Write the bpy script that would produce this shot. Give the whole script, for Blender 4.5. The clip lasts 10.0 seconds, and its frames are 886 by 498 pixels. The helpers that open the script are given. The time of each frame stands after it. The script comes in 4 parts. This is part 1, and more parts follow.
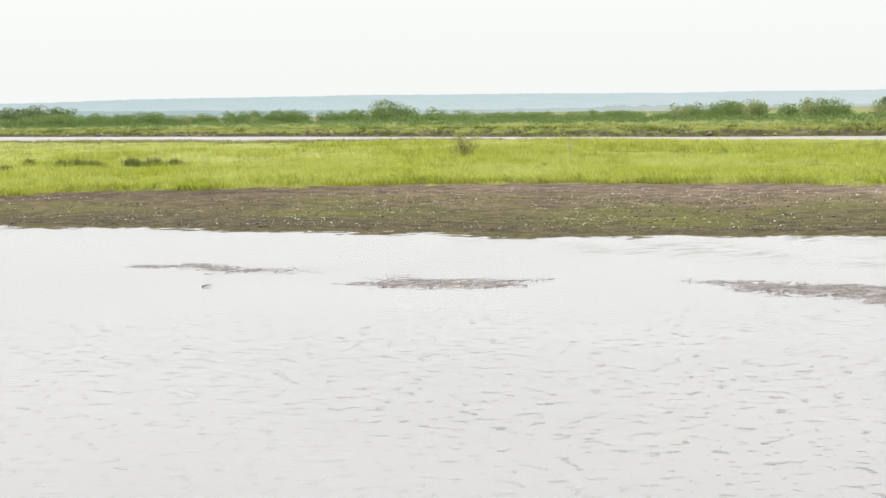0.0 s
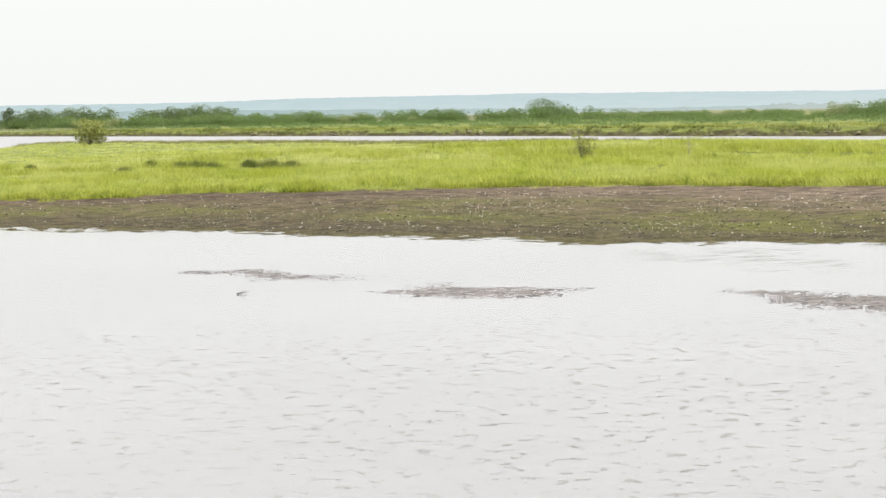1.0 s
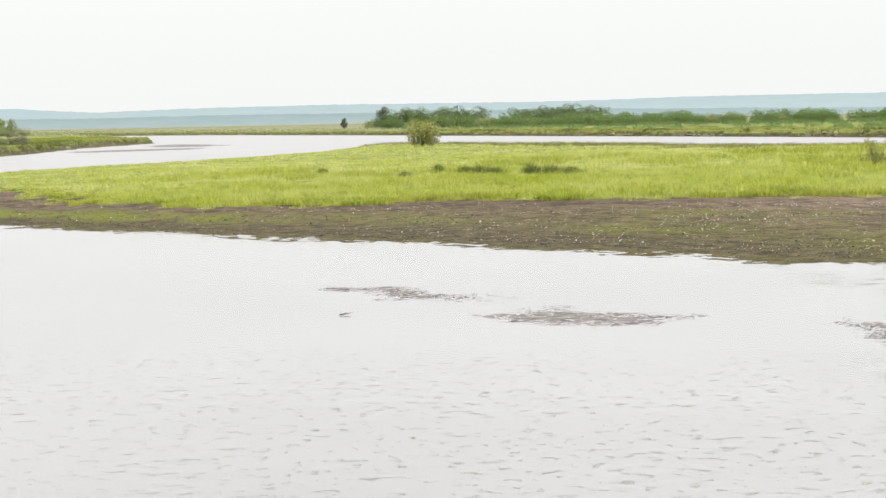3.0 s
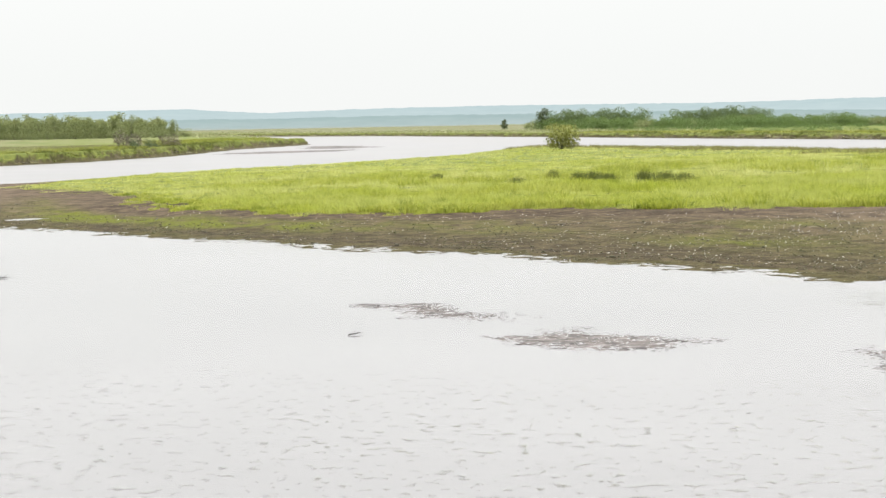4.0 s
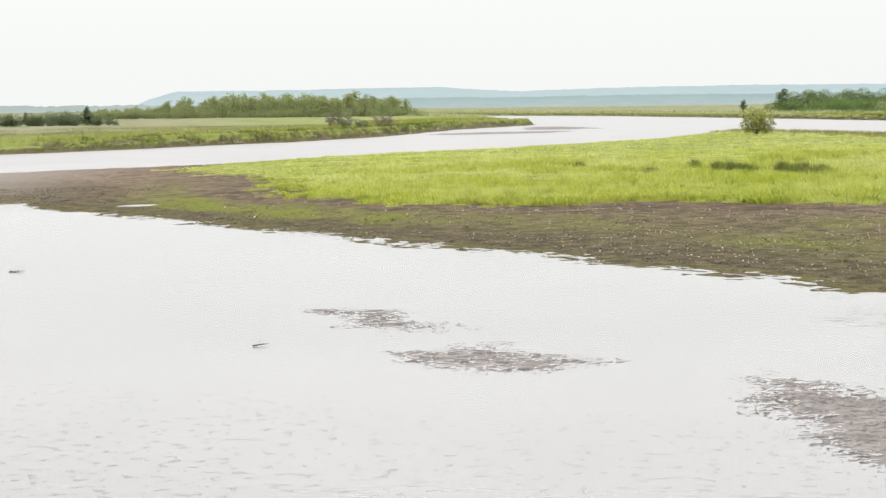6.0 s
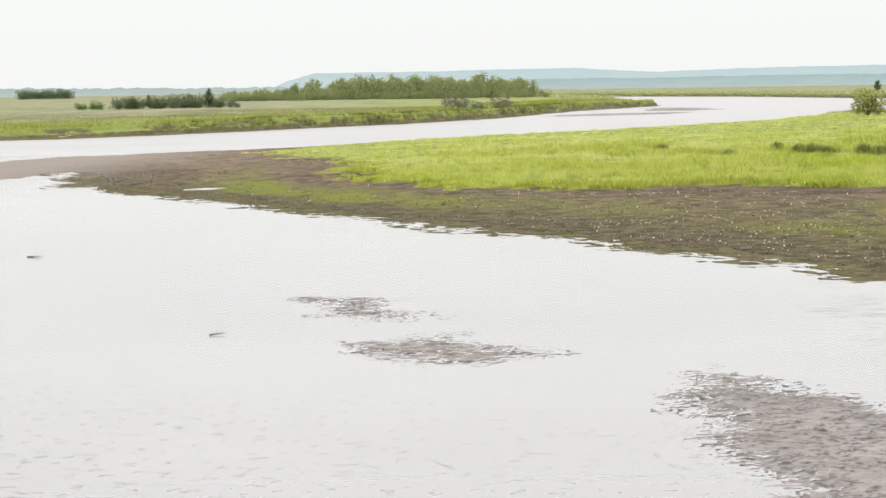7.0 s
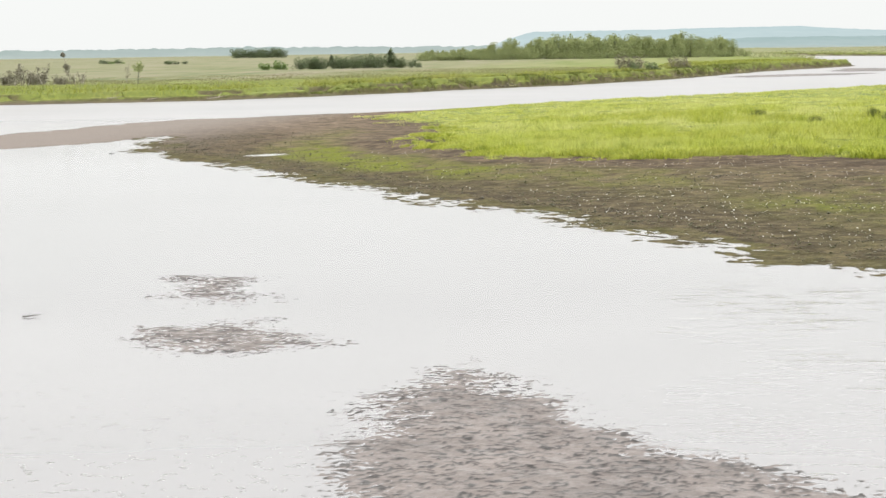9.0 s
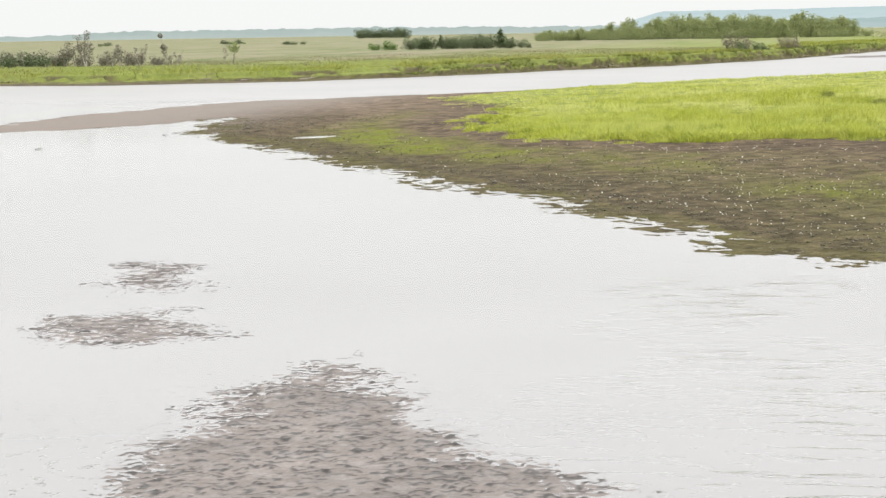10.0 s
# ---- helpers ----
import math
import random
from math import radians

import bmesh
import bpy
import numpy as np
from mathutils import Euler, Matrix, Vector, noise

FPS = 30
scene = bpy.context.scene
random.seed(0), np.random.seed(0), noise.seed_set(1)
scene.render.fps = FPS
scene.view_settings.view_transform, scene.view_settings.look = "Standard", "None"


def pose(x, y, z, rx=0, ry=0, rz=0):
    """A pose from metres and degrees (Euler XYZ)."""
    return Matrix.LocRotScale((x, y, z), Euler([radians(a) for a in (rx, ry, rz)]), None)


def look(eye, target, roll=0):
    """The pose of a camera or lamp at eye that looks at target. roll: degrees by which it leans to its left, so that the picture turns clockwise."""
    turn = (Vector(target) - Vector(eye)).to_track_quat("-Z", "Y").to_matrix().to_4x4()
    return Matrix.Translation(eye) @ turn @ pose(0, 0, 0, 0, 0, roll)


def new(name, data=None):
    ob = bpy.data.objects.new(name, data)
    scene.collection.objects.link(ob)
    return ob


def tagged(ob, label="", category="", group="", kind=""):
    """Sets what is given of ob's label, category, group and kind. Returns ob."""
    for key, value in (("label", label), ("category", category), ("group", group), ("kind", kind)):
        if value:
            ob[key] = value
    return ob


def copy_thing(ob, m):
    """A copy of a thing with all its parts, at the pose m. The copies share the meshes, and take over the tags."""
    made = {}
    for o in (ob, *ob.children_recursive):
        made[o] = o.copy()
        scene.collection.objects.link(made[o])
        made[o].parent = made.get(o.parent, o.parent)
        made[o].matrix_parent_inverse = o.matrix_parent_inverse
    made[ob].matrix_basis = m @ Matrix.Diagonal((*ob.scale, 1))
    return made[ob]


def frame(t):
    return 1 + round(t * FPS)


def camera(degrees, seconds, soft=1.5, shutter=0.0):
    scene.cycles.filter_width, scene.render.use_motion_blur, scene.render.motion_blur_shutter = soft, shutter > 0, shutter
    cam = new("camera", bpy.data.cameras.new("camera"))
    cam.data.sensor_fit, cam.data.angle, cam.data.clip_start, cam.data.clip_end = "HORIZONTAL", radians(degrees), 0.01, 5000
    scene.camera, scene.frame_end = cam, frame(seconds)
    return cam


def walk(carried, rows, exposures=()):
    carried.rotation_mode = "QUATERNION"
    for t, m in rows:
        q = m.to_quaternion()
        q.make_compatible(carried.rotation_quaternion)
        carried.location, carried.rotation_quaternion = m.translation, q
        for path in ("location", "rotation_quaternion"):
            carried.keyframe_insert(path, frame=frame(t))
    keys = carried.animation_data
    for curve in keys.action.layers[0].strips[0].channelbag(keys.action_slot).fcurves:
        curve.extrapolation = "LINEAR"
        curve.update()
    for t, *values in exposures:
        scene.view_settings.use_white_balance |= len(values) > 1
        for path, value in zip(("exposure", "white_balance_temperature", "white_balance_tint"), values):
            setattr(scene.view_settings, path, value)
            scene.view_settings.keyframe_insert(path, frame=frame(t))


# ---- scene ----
# ---------------------------------------------------------------- camera
cam = camera(24.0, 10.0, soft=1.5)
PATH = [
    (0, (-20.617, -50.655, 4.446), (3.263, -6.849, 1.161), -1.09),
    (0.5, (-18.896, -50.889, 4.479), (3.303, -6.205, 1.227), -1.12),
    (1, (-17.198, -51.262, 4.563), (3.124, -5.693, 1.318), -1.19),
    (1.5, (-15.469, -51.553, 4.646), (2.817, -5.130, 1.418), -1.21),
    (2, (-13.643, -51.650, 4.769), (2.491, -4.433, 1.568), -1.29),
    (2.5, (-11.798, -51.830, 4.865), (1.980, -3.871, 1.689), -1.18),
    (2.7, (-10.965, -51.734, 4.878), (1.898, -3.519, 1.724), -1.18),
    (3.8, (-6.685, -50.929, 5.047), (1.810, -1.748, 2.034), -1.01),
    (4, (-5.653, -50.405, 5.125), (2.001, -1.086, 2.111), -1.04),
    (4.5, (-3.488, -49.676, 5.193), (2.180, -0.089, 2.198), -1.02),
    (5, (-1.357, -49.062, 5.266), (2.397, 0.702, 2.197), -0.99),
    (5.2, (-0.516, -48.885, 5.401), (2.646, 0.916, 2.258), -0.89),
    (6.3, (3.991, -48.634, 5.583), (4.752, 1.233, 2.029), -0.79),
    (6.5, (4.866, -48.569, 5.580), (4.866, 1.299, 1.946), -0.89),
    (7, (6.851, -47.533, 5.607), (5.119, 2.289, 1.758), -0.87),
    (7.5, (8.901, -46.855, 5.634), (6.054, 2.897, 1.566), -0.92),
    (8, (11.145, -46.283, 5.716), (7.292, 3.382, 1.414), -0.87),
    (8.5, (13.475, -45.654, 5.800), (8.030, 3.842, 1.268), -0.86),
    (9, (15.806, -44.941, 5.878), (8.785, 4.334, 1.119), -0.88),
    (9.5, (17.992, -43.796, 5.836), (9.406, 5.210, 0.869), -1.01),
    (10, (20.079, -42.834, 5.872), (10.006, 5.865, 0.687), -0.94),
]
walk(cam, [(t, look(eye, target, roll)) for t, eye, target, roll in PATH])

# ---------------------------------------------------------------- sky and sun (overcast)
SUN_UP, SUN_TURN = radians(58), radians(150)
world = bpy.data.worlds.new("overcast_sky")
scene.world = world
world.use_nodes = True
wn, wl = world.node_tree.nodes, world.node_tree.links
wn.clear()
sky = wn.new("ShaderNodeTexSky")
sky.sky_type, sky.sun_disc = "NISHITA", False
sky.sun_elevation, sky.sun_rotation = SUN_UP, SUN_TURN
sky.dust_density, sky.air_density, sky.ozone_density = 4.0, 1.0, 1.0
hue = wn.new("ShaderNodeHueSaturation")
hue.inputs["Saturation"].default_value = 0.10
wl.new(sky.outputs["Color"], hue.inputs["Color"])
# the cloud deck: about four times as bright overhead as at the horizon
geo = wn.new("ShaderNodeTexCoord")
sep = wn.new("ShaderNodeSeparateXYZ")
wl.new(geo.outputs["Generated"], sep.inputs[0])
up = wn.new("ShaderNodeMath"); up.operation = "MAXIMUM"; up.inputs[1].default_value = 0.0
wl.new(sep.outputs["Z"], up.inputs[0])
deck = wn.new("ShaderNodeMath"); deck.operation = "MULTIPLY_ADD"
deck.inputs[1].default_value, deck.inputs[2].default_value = 47.0, 9.85
curve = wn.new("ShaderNodeMath"); curve.operation = "POWER"; curve.inputs[1].default_value = 1.8
wl.new(up.outputs[0], curve.inputs[0])
wl.new(curve.outputs[0], deck.inputs[0])
cloud = wn.new("ShaderNodeMixRGB"); cloud.blend_type = "MULTIPLY"; cloud.inputs[0].default_value = 1.0
cloud.inputs[1].default_value = (0.985, 1.0, 0.985, 1)
wl.new(deck.outputs[0], cloud.inputs[2])
both = wn.new("ShaderNodeMixRGB"); both.inputs[0].default_value = 0.95
wl.new(hue.outputs[0], both.inputs[1]); wl.new(cloud.outputs[0], both.inputs[2])
bg = wn.new("ShaderNodeBackground"); bg.inputs["Strength"].default_value = 0.1
wl.new(both.outputs[0], bg.inputs["Color"])
wo = wn.new("ShaderNodeOutputWorld")
wl.new(bg.outputs[0], wo.inputs["Surface"])

sun_data = bpy.data.lights.new("sun", "SUN")
sun_data.energy, sun_data.angle, sun_data.color = 1.3, radians(40), (1.0, 0.96, 0.9)
sun = new("sun", sun_data)
sun.matrix_world = look((0, 0, 300), Vector((0, 0, 300)) - Vector((math.sin(SUN_TURN) * math.cos(SUN_UP), math.cos(SUN_TURN) * math.cos(SUN_UP), math.sin(SUN_UP))))
scene.view_settings.exposure = 0.0

rng = np.random.default_rng(7)


# ---------------------------------------------------------------- materials
def material(name, rough=0.8, spec=0.3):
    m = bpy.data.materials.new(name)
    m.use_nodes = True
    p = m.node_tree.nodes["Principled BSDF"]
    p.inputs["Roughness"].default_value = rough
    p.inputs["Specular IOR Level"].default_value = spec
    return m, m.node_tree.nodes, m.node_tree.links, p


def add_noise(n, l, scale, detail=4.0, stretch=(1, 1, 1), turn=0.0, rough=0.55):
    """A noise texture in metres of the object's space."""
    c = n.new("ShaderNodeTexCoord")
    mp = n.new("ShaderNodeMapping")
    mp.inputs["Scale"].default_value = stretch
    mp.inputs["Rotation"].default_value = (0, 0, radians(turn))
    t = n.new("ShaderNodeTexNoise")
    t.inputs["Scale"].default_value, t.inputs["Detail"].default_value, t.inputs["Roughness"].default_value = scale, detail, rough
    l.new(c.outputs["Object"], mp.inputs[0]); l.new(mp.outputs[0], t.inputs["Vector"])
    return t.outputs["Fac"]


def add_ramp(n, l, fac, *stops):
    r = n.new("ShaderNodeValToRGB")
    e = r.color_ramp.elements
    while len(e) < len(stops):
        e.new(0.5)
    for k, (at, c) in zip(e, stops):
        k.position, k.color = at, (*c, 1)
    l.new(fac, r.inputs[0])
    return r.outputs[0]


def add_mix(n, l, fac, a, b, mode="MIX"):
    x = n.new("ShaderNodeMixRGB")
    x.blend_type = mode
    for k, v in ((0, fac), (1, a), (2, b)):
        if isinstance(v, (int, float)):
            x.inputs[k].default_value = v
        elif isinstance(v, tuple):
            x.inputs[k].default_value = (*v, 1)
        else:
            l.new(v, x.inputs[k])
    return x.outputs[0]


def add_math(n, l, op, a, b):
    x = n.new("ShaderNodeMath")
    x.operation = op
    for k, v in ((0, a), (1, b)):
        if isinstance(v, (int, float)):
            x.inputs[k].default_value = v
        else:
            l.new(v, x.inputs[k])
    return x.outputs[0]


def add_bump(n, l, p, height, strength, distance):
    b = n.new("ShaderNodeBump")
    b.inputs["Strength"].default_value, b.inputs["Distance"].default_value = strength, distance
    l.new(height, b.inputs["Height"]); l.new(b.outputs[0], p.inputs["Normal"])
    return b


def mat_ground():
    m, n, l, p = material("ground_earth", 0.95, 0.06)
    a = n.new("ShaderNodeAttribute"); a.attribute_name = "cover"
    s = n.new("ShaderNodeSeparateColor"); l.new(a.outputs["Color"], s.inputs[0])
    soil, moss, wet = s.outputs[0], s.outputs[1], s.outputs[2]
    b = n.new("ShaderNodeAttribute"); b.attribute_name = "straw"
    big = add_noise(n, l, 0.22, 5)
    fine = add_noise(n, l, 5.0, 6, rough=0.7)
    streak = add_noise(n, l, 0.5, 6, (1.0, 0.6, 1), -55, 0.7)
    mud = add_ramp(n, l, big, (0.30, (0.056, 0.042, 0.030)), (0.70, (0.088, 0.067, 0.048)))
    dry = add_ramp(n, l, add_noise(n, l, 0.9, 5, (0.5, 1, 1), -55, 0.65), (0.3, (0.100, 0.078, 0.060)), (0.7, (0.148, 0.117, 0.090)))
    high = n.new("ShaderNodeMapRange")
    for k, v in enumerate((0.30, 0.0, 0.0, 1.0)):
        high.inputs[k + 1].default_value = v
    l.new(wet, high.inputs[0])
    mud = add_mix(n, l, add_math(n, l, "MULTIPLY", high.outputs[0], 0.6), mud, dry)
    mud = add_mix(n, l, 0.75, mud, add_ramp(n, l, fine, (0.32, (0.45, 0.45, 0.45)), (0.68, (1.35, 1.3, 1.25))), "MULTIPLY")
    dark = add_mix(n, l, wet, mud, add_ramp(n, l, fine, (0.3, (0.022, 0.018, 0.010)), (0.7, (0.076, 0.060, 0.036))))
    dark = add_mix(n, l, 0.8, dark, add_ramp(n, l, add_noise(n, l, 1.1, 5, rough=0.65), (0.40, (0.42, 0.40, 0.38)), (0.60, (1.50, 1.48, 1.42))), "MULTIPLY")
    dark = add_mix(n, l, b.outputs["Fac"], dark, add_mix(n, l, 0.35, (0.160, 0.140, 0.130), mud))
    green = add_ramp(n, l, fine, (0.30, (0.038, 0.043, 0.006)), (0.70, (0.118, 0.130, 0.016)))
    patch = add_math(n, l, "MULTIPLY", moss, add_ramp(n, l, streak, (0.34, (0, 0, 0)), (0.66, (1, 1, 1))))
    c = add_mix(n, l, patch, dark, green)
    turf = add_ramp(n, l, add_noise(n, l, 1.6, 6), (0.3, (0.082, 0.104, 0.022)), (0.7, (0.150, 0.176, 0.038)))
    thatch = add_ramp(n, l, add_noise(n, l, 1.6, 6), (0.3, (0.042, 0.046, 0.010)), (0.7, (0.115, 0.130, 0.024)))
    turf = add_mix(n, l, add_math(n, l, "MINIMUM", add_math(n, l, "MULTIPLY", b.outputs["Fac"], 4.0), 1.0), thatch, turf)
    hay = add_ramp(n, l, add_noise(n, l, 0.14, 5, (1.0, 0.14, 1), 0, 0.68), (0.34, (0.066, 0.080, 0.034)), (0.46, (0.114, 0.116, 0.062)), (0.54, (0.132, 0.124, 0.078)), (0.66, (0.158, 0.136, 0.100)))
    c = add_mix(n, l, soil, c, add_mix(n, l, b.outputs["Fac"], turf, hay))
    l.new(c, p.inputs["Base Color"])
    h = add_math(n, l, "ADD", add_noise(n, l, 3.0, 6, rough=0.7), add_math(n, l, "MULTIPLY", streak, 1.5))
    h = add_math(n, l, "MULTIPLY", h, add_math(n, l, "SUBTRACT", 1.0, add_math(n, l, "MULTIPLY", soil, 0.9)))
    add_bump(n, l, p, h, 1.0, 0.08)
    return m


def mat_sandbar():
    m, n, l, p = material("wet_sand", 0.6, 0.2)
    c = add_ramp(n, l, add_noise(n, l, 0.8, 5), (0.3, (0.084, 0.071, 0.066)), (0.7, (0.120, 0.103, 0.096)))
    c = add_mix(n, l, 0.6, c, add_ramp(n, l, add_noise(n, l, 11, 5, (1, 0.6, 1), rough=0.7), (0.3, (0.62, 0.62, 0.62)), (0.7, (1.22, 1.22, 1.22))), "MULTIPLY")
    # dark dashes: shade of the ripples' steep faces, painted into the sand colour
    d = n.new("ShaderNodeAttribute"); d.attribute_name = "lee_shade"
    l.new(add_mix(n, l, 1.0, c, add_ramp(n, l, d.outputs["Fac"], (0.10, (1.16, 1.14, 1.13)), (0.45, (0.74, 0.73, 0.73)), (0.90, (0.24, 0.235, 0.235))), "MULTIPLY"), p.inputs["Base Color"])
    l.new(add_ramp(n, l, add_noise(n, l, 2.2, 4), (0.35, (0.4, 0.4, 0.4)), (0.65, (0.8, 0.8, 0.8))), p.inputs["Roughness"])
    add_bump(n, l, p, add_noise(n, l, 9, 5), 0.5, 0.03)
    return m


def mat_water():
    m, n, l, p = material("river_water", 0.16, 0.5)
    p.inputs["IOR"].default_value = 1.33
    c = add_ramp(n, l, add_noise(n, l, 0.06, 3), (0.3, (0.148, 0.141, 0.143)), (0.7, (0.177, 0.169, 0.171)))
    l.new(c, p.inputs["Base Color"])
    # the open channel beyond the bar is ruffled all over by the wind
    where = n.new("ShaderNodeTexCoord"); axes = n.new("ShaderNodeSeparateXYZ")
    l.new(where.outputs["Object"], axes.inputs[0])
    ruffled = n.new("ShaderNodeMapRange")
    for k, v in enumerate((60.0, 170.0, 0.10, 0.34)):
        ruffled.inputs[k + 1].default_value = v
    l.new(axes.outputs["Y"], ruffled.inputs[0]); l.new(ruffled.outputs[0], p.inputs["Roughness"])
    calm = add_ramp(n, l, add_noise(n, l, 0.05, 3, (1, 0.6, 1), 20), (0.40, (0.05, 0.05, 0.05)), (0.70, (1.1, 1.1, 1.1)))
    # sparse wavelets with sharp little crests, over a slow swell
    waves = add_noise(n, l, 4.1, 3, (0.86, 0.80, 1), 14, 0.6)
    crest = add_ramp(n, l, waves, (0.605, (0, 0, 0)), (0.81, (1, 1, 1)))
    swell = add_noise(n, l, 0.9, 2, (0.4, 1.0, 1), -8, 0.4)
    h = add_math(n, l, "ADD", add_math(n, l, "MULTIPLY", crest, 0.9), add_math(n, l, "MULTIPLY", swell, 0.10))
    h = add_math(n, l, "MULTIPLY", h, calm)
    lee = n.new("ShaderNodeMapRange")
    for k, v in enumerate((-27.0, -7.0, 1.0, 0.05)):
        lee.inputs[k + 1].default_value = v
    l.new(add_math(n, l, "ADD", axes.outputs["Y"], add_math(n, l, "MULTIPLY", axes.outputs["X"], 0.5)), lee.inputs[0])
    h = add_math(n, l, "MULTIPLY", h, lee.outputs[0])
    # long low ripples in the race between the sandbar and the mud
    race = add_ramp(n, l, add_noise(n, l, 1.7, 3, (0.42, 1.0, 1), 8, 0.5), (0.52, (0, 0, 0)), (0.78, (1, 1, 1)))
    race = add_math(n, l, "MULTIPLY", race, add_ramp(n, l, add_noise(n, l, 0.16, 2, (1, 0.7, 1), 30), (0.44, (0, 0, 0)), (0.60, (1, 1, 1))))
    for axis, lo, hi in (("X", 12.0, 18.0), ("Y", 16.0, 4.0)):
        side = n.new("ShaderNodeMapRange")
        side.inputs[1].default_value, side.inputs[2].default_value = lo, hi
        l.new(axes.outputs[axis], side.inputs[0])
        race = add_math(n, l, "MULTIPLY", race, side.outputs[0])
    h = add_math(n, l, "ADD", h, add_math(n, l, "MULTIPLY", race, 0.34))
    add_bump(n, l, p, h, 1.0, 0.13)
    return m


def mat_leaf(name, low, high, pale=None, translucent=0.25, patch=0.12):
    """Leaves and blades: colour varied from one to the next and in broad patches."""
    m, n, l, p = material(name, 0.6, 0.25)
    g = n.new("ShaderNodeNewGeometry")
    c = add_ramp(n, l, g.outputs["Random Per Island"], (0.0, low), (1.0, high))
    if pale:
        f = add_ramp(n, l, add_noise(n, l, patch, 7, (1, 0.6, 1), 15, 0.65), (0.40, (0, 0, 0)), (0.60, (1, 1, 1)))
        c = add_mix(n, l, f, c, add_mix(n, l, 0.6, c, pale))
        shade = add_ramp(n, l, add_noise(n, l, 1.0, 5, (1, 0.5, 1), 8, 0.7), (0.34, (0.55, 0.63, 0.48)), (0.50, (1.05, 1.04, 1.04)))
        c = add_mix(n, l, 1.0, c, shade, "MULTIPLY")
    l.new(c, p.inputs["Base Color"])
    t = n.new("ShaderNodeBsdfTranslucent"); l.new(c, t.inputs["Color"])
    x = n.new("ShaderNodeMixShader"); x.inputs[0].default_value = translucent
    l.new(p.outputs[0], x.inputs[1]); l.new(t.outputs[0], x.inputs[2])
    l.new(x.outputs[0], n["Material Output"].inputs["Surface"])
    return m


def mat_plain(name, a, b, scale, rough=0.85, stretch=(1, 1, 1), bump=0.01):
    m, n, l, p = material(name, rough, 0.25)
    f = add_noise(n, l, scale, 5, stretch, 0, 0.65)
    l.new(add_ramp(n, l, f, (0.3, a), (0.7, b)), p.inputs["Base Color"])
    add_bump(n, l, p, f, 0.6, bump)
    return m


def mat_distance(name, haze_glow, forest, amount, high=40.0):
    """Far wooded hills, with the haze before them painted on as a glow."""
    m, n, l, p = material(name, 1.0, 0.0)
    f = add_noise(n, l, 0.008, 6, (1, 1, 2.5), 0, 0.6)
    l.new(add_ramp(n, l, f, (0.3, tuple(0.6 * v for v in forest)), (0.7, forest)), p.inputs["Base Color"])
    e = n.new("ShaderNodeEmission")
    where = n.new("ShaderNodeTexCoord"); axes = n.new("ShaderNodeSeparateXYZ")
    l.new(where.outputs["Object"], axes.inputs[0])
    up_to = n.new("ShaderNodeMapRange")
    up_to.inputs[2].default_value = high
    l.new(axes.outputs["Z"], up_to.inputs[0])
    # glow of the painted haze, whiter towards the foot of the ridge
    haze_by_height = add_ramp(n, l, up_to.outputs[0], (0.0, tuple(0.78 * v + 0.22 * w for v, w in zip(haze_glow, (0.90, 0.94, 0.94)))), (1.0, haze_glow))
    # the painted haze turns whiter towards the east
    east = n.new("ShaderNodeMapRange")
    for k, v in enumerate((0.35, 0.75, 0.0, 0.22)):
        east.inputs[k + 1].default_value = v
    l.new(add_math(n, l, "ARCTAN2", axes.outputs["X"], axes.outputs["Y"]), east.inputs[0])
    l.new(add_mix(n, l, east.outputs[0], add_mix(n, l, 0.10, haze_by_height, add_ramp(n, l, add_noise(n, l, 0.02, 5, (1, 1, 3), 0, 0.6), (0.35, tuple(0.72 * v for v in haze_glow)), (0.65, (0.90, 0.94, 0.94)))), (0.88, 0.93, 0.93)), e.inputs["Color"])
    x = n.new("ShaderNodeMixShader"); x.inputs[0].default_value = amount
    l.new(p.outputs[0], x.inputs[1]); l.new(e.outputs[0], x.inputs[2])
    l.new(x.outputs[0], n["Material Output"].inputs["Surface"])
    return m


GROUND, SAND, WATER = mat_ground(), mat_sandbar(), mat_water()
GRASS = mat_leaf("meadow_grass", (0.200, 0.240, 0.024), (0.420, 0.455, 0.070), (0.45, 0.455, 0.160), 0.42)
EDGE = mat_leaf("edge_grass", (0.135, 0.172, 0.016), (0.370, 0.402, 0.056), (0.42, 0.42, 0.10), 0.38, 0.3)
RUSH = mat_leaf("brown_rush", (0.095, 0.092, 0.026), (0.230, 0.215, 0.080), (0.26, 0.25, 0.10), 0.3, 0.3)
GRASS_PALE = mat_leaf("seeding_grass", (0.270, 0.300, 0.050), (0.425, 0.448, 0.105), (0.50, 0.49, 0.21), 0.42)
BANK = mat_leaf("bank_grass", (0.105, 0.132, 0.017), (0.285, 0.305, 0.050), (0.29, 0.27, 0.09), 0.38, 0.05)
# distant grass: paler and greyer, with the haze mixed into its colour
HAZED_GRASS = mat_leaf("hazed_meadow_grass", (0.200, 0.218, 0.105), (0.310, 0.322, 0.175), (0.34, 0.33, 0.19), 0.38, 0.02)
HAY = mat_leaf("dry_meadow_grass", (0.150, 0.148, 0.062), (0.220, 0.206, 0.110), (0.22, 0.205, 0.125), 0.4, 0.03)
SEDGE = mat_leaf("dark_sedge", (0.070, 0.088, 0.020), (0.160, 0.172, 0.040), None, 0.2)
WILLOW = mat_leaf("willow_leaves", (0.140, 0.155, 0.036), (0.285, 0.285, 0.080), None, 0.25)
THICKET = mat_leaf("thicket_leaves", (0.070, 0.118, 0.034), (0.156, 0.215, 0.062), None, 0.38)
DARKLEAF = mat_leaf("dark_leaves", (0.056, 0.080, 0.038), (0.125, 0.152, 0.070), None, 0.25)
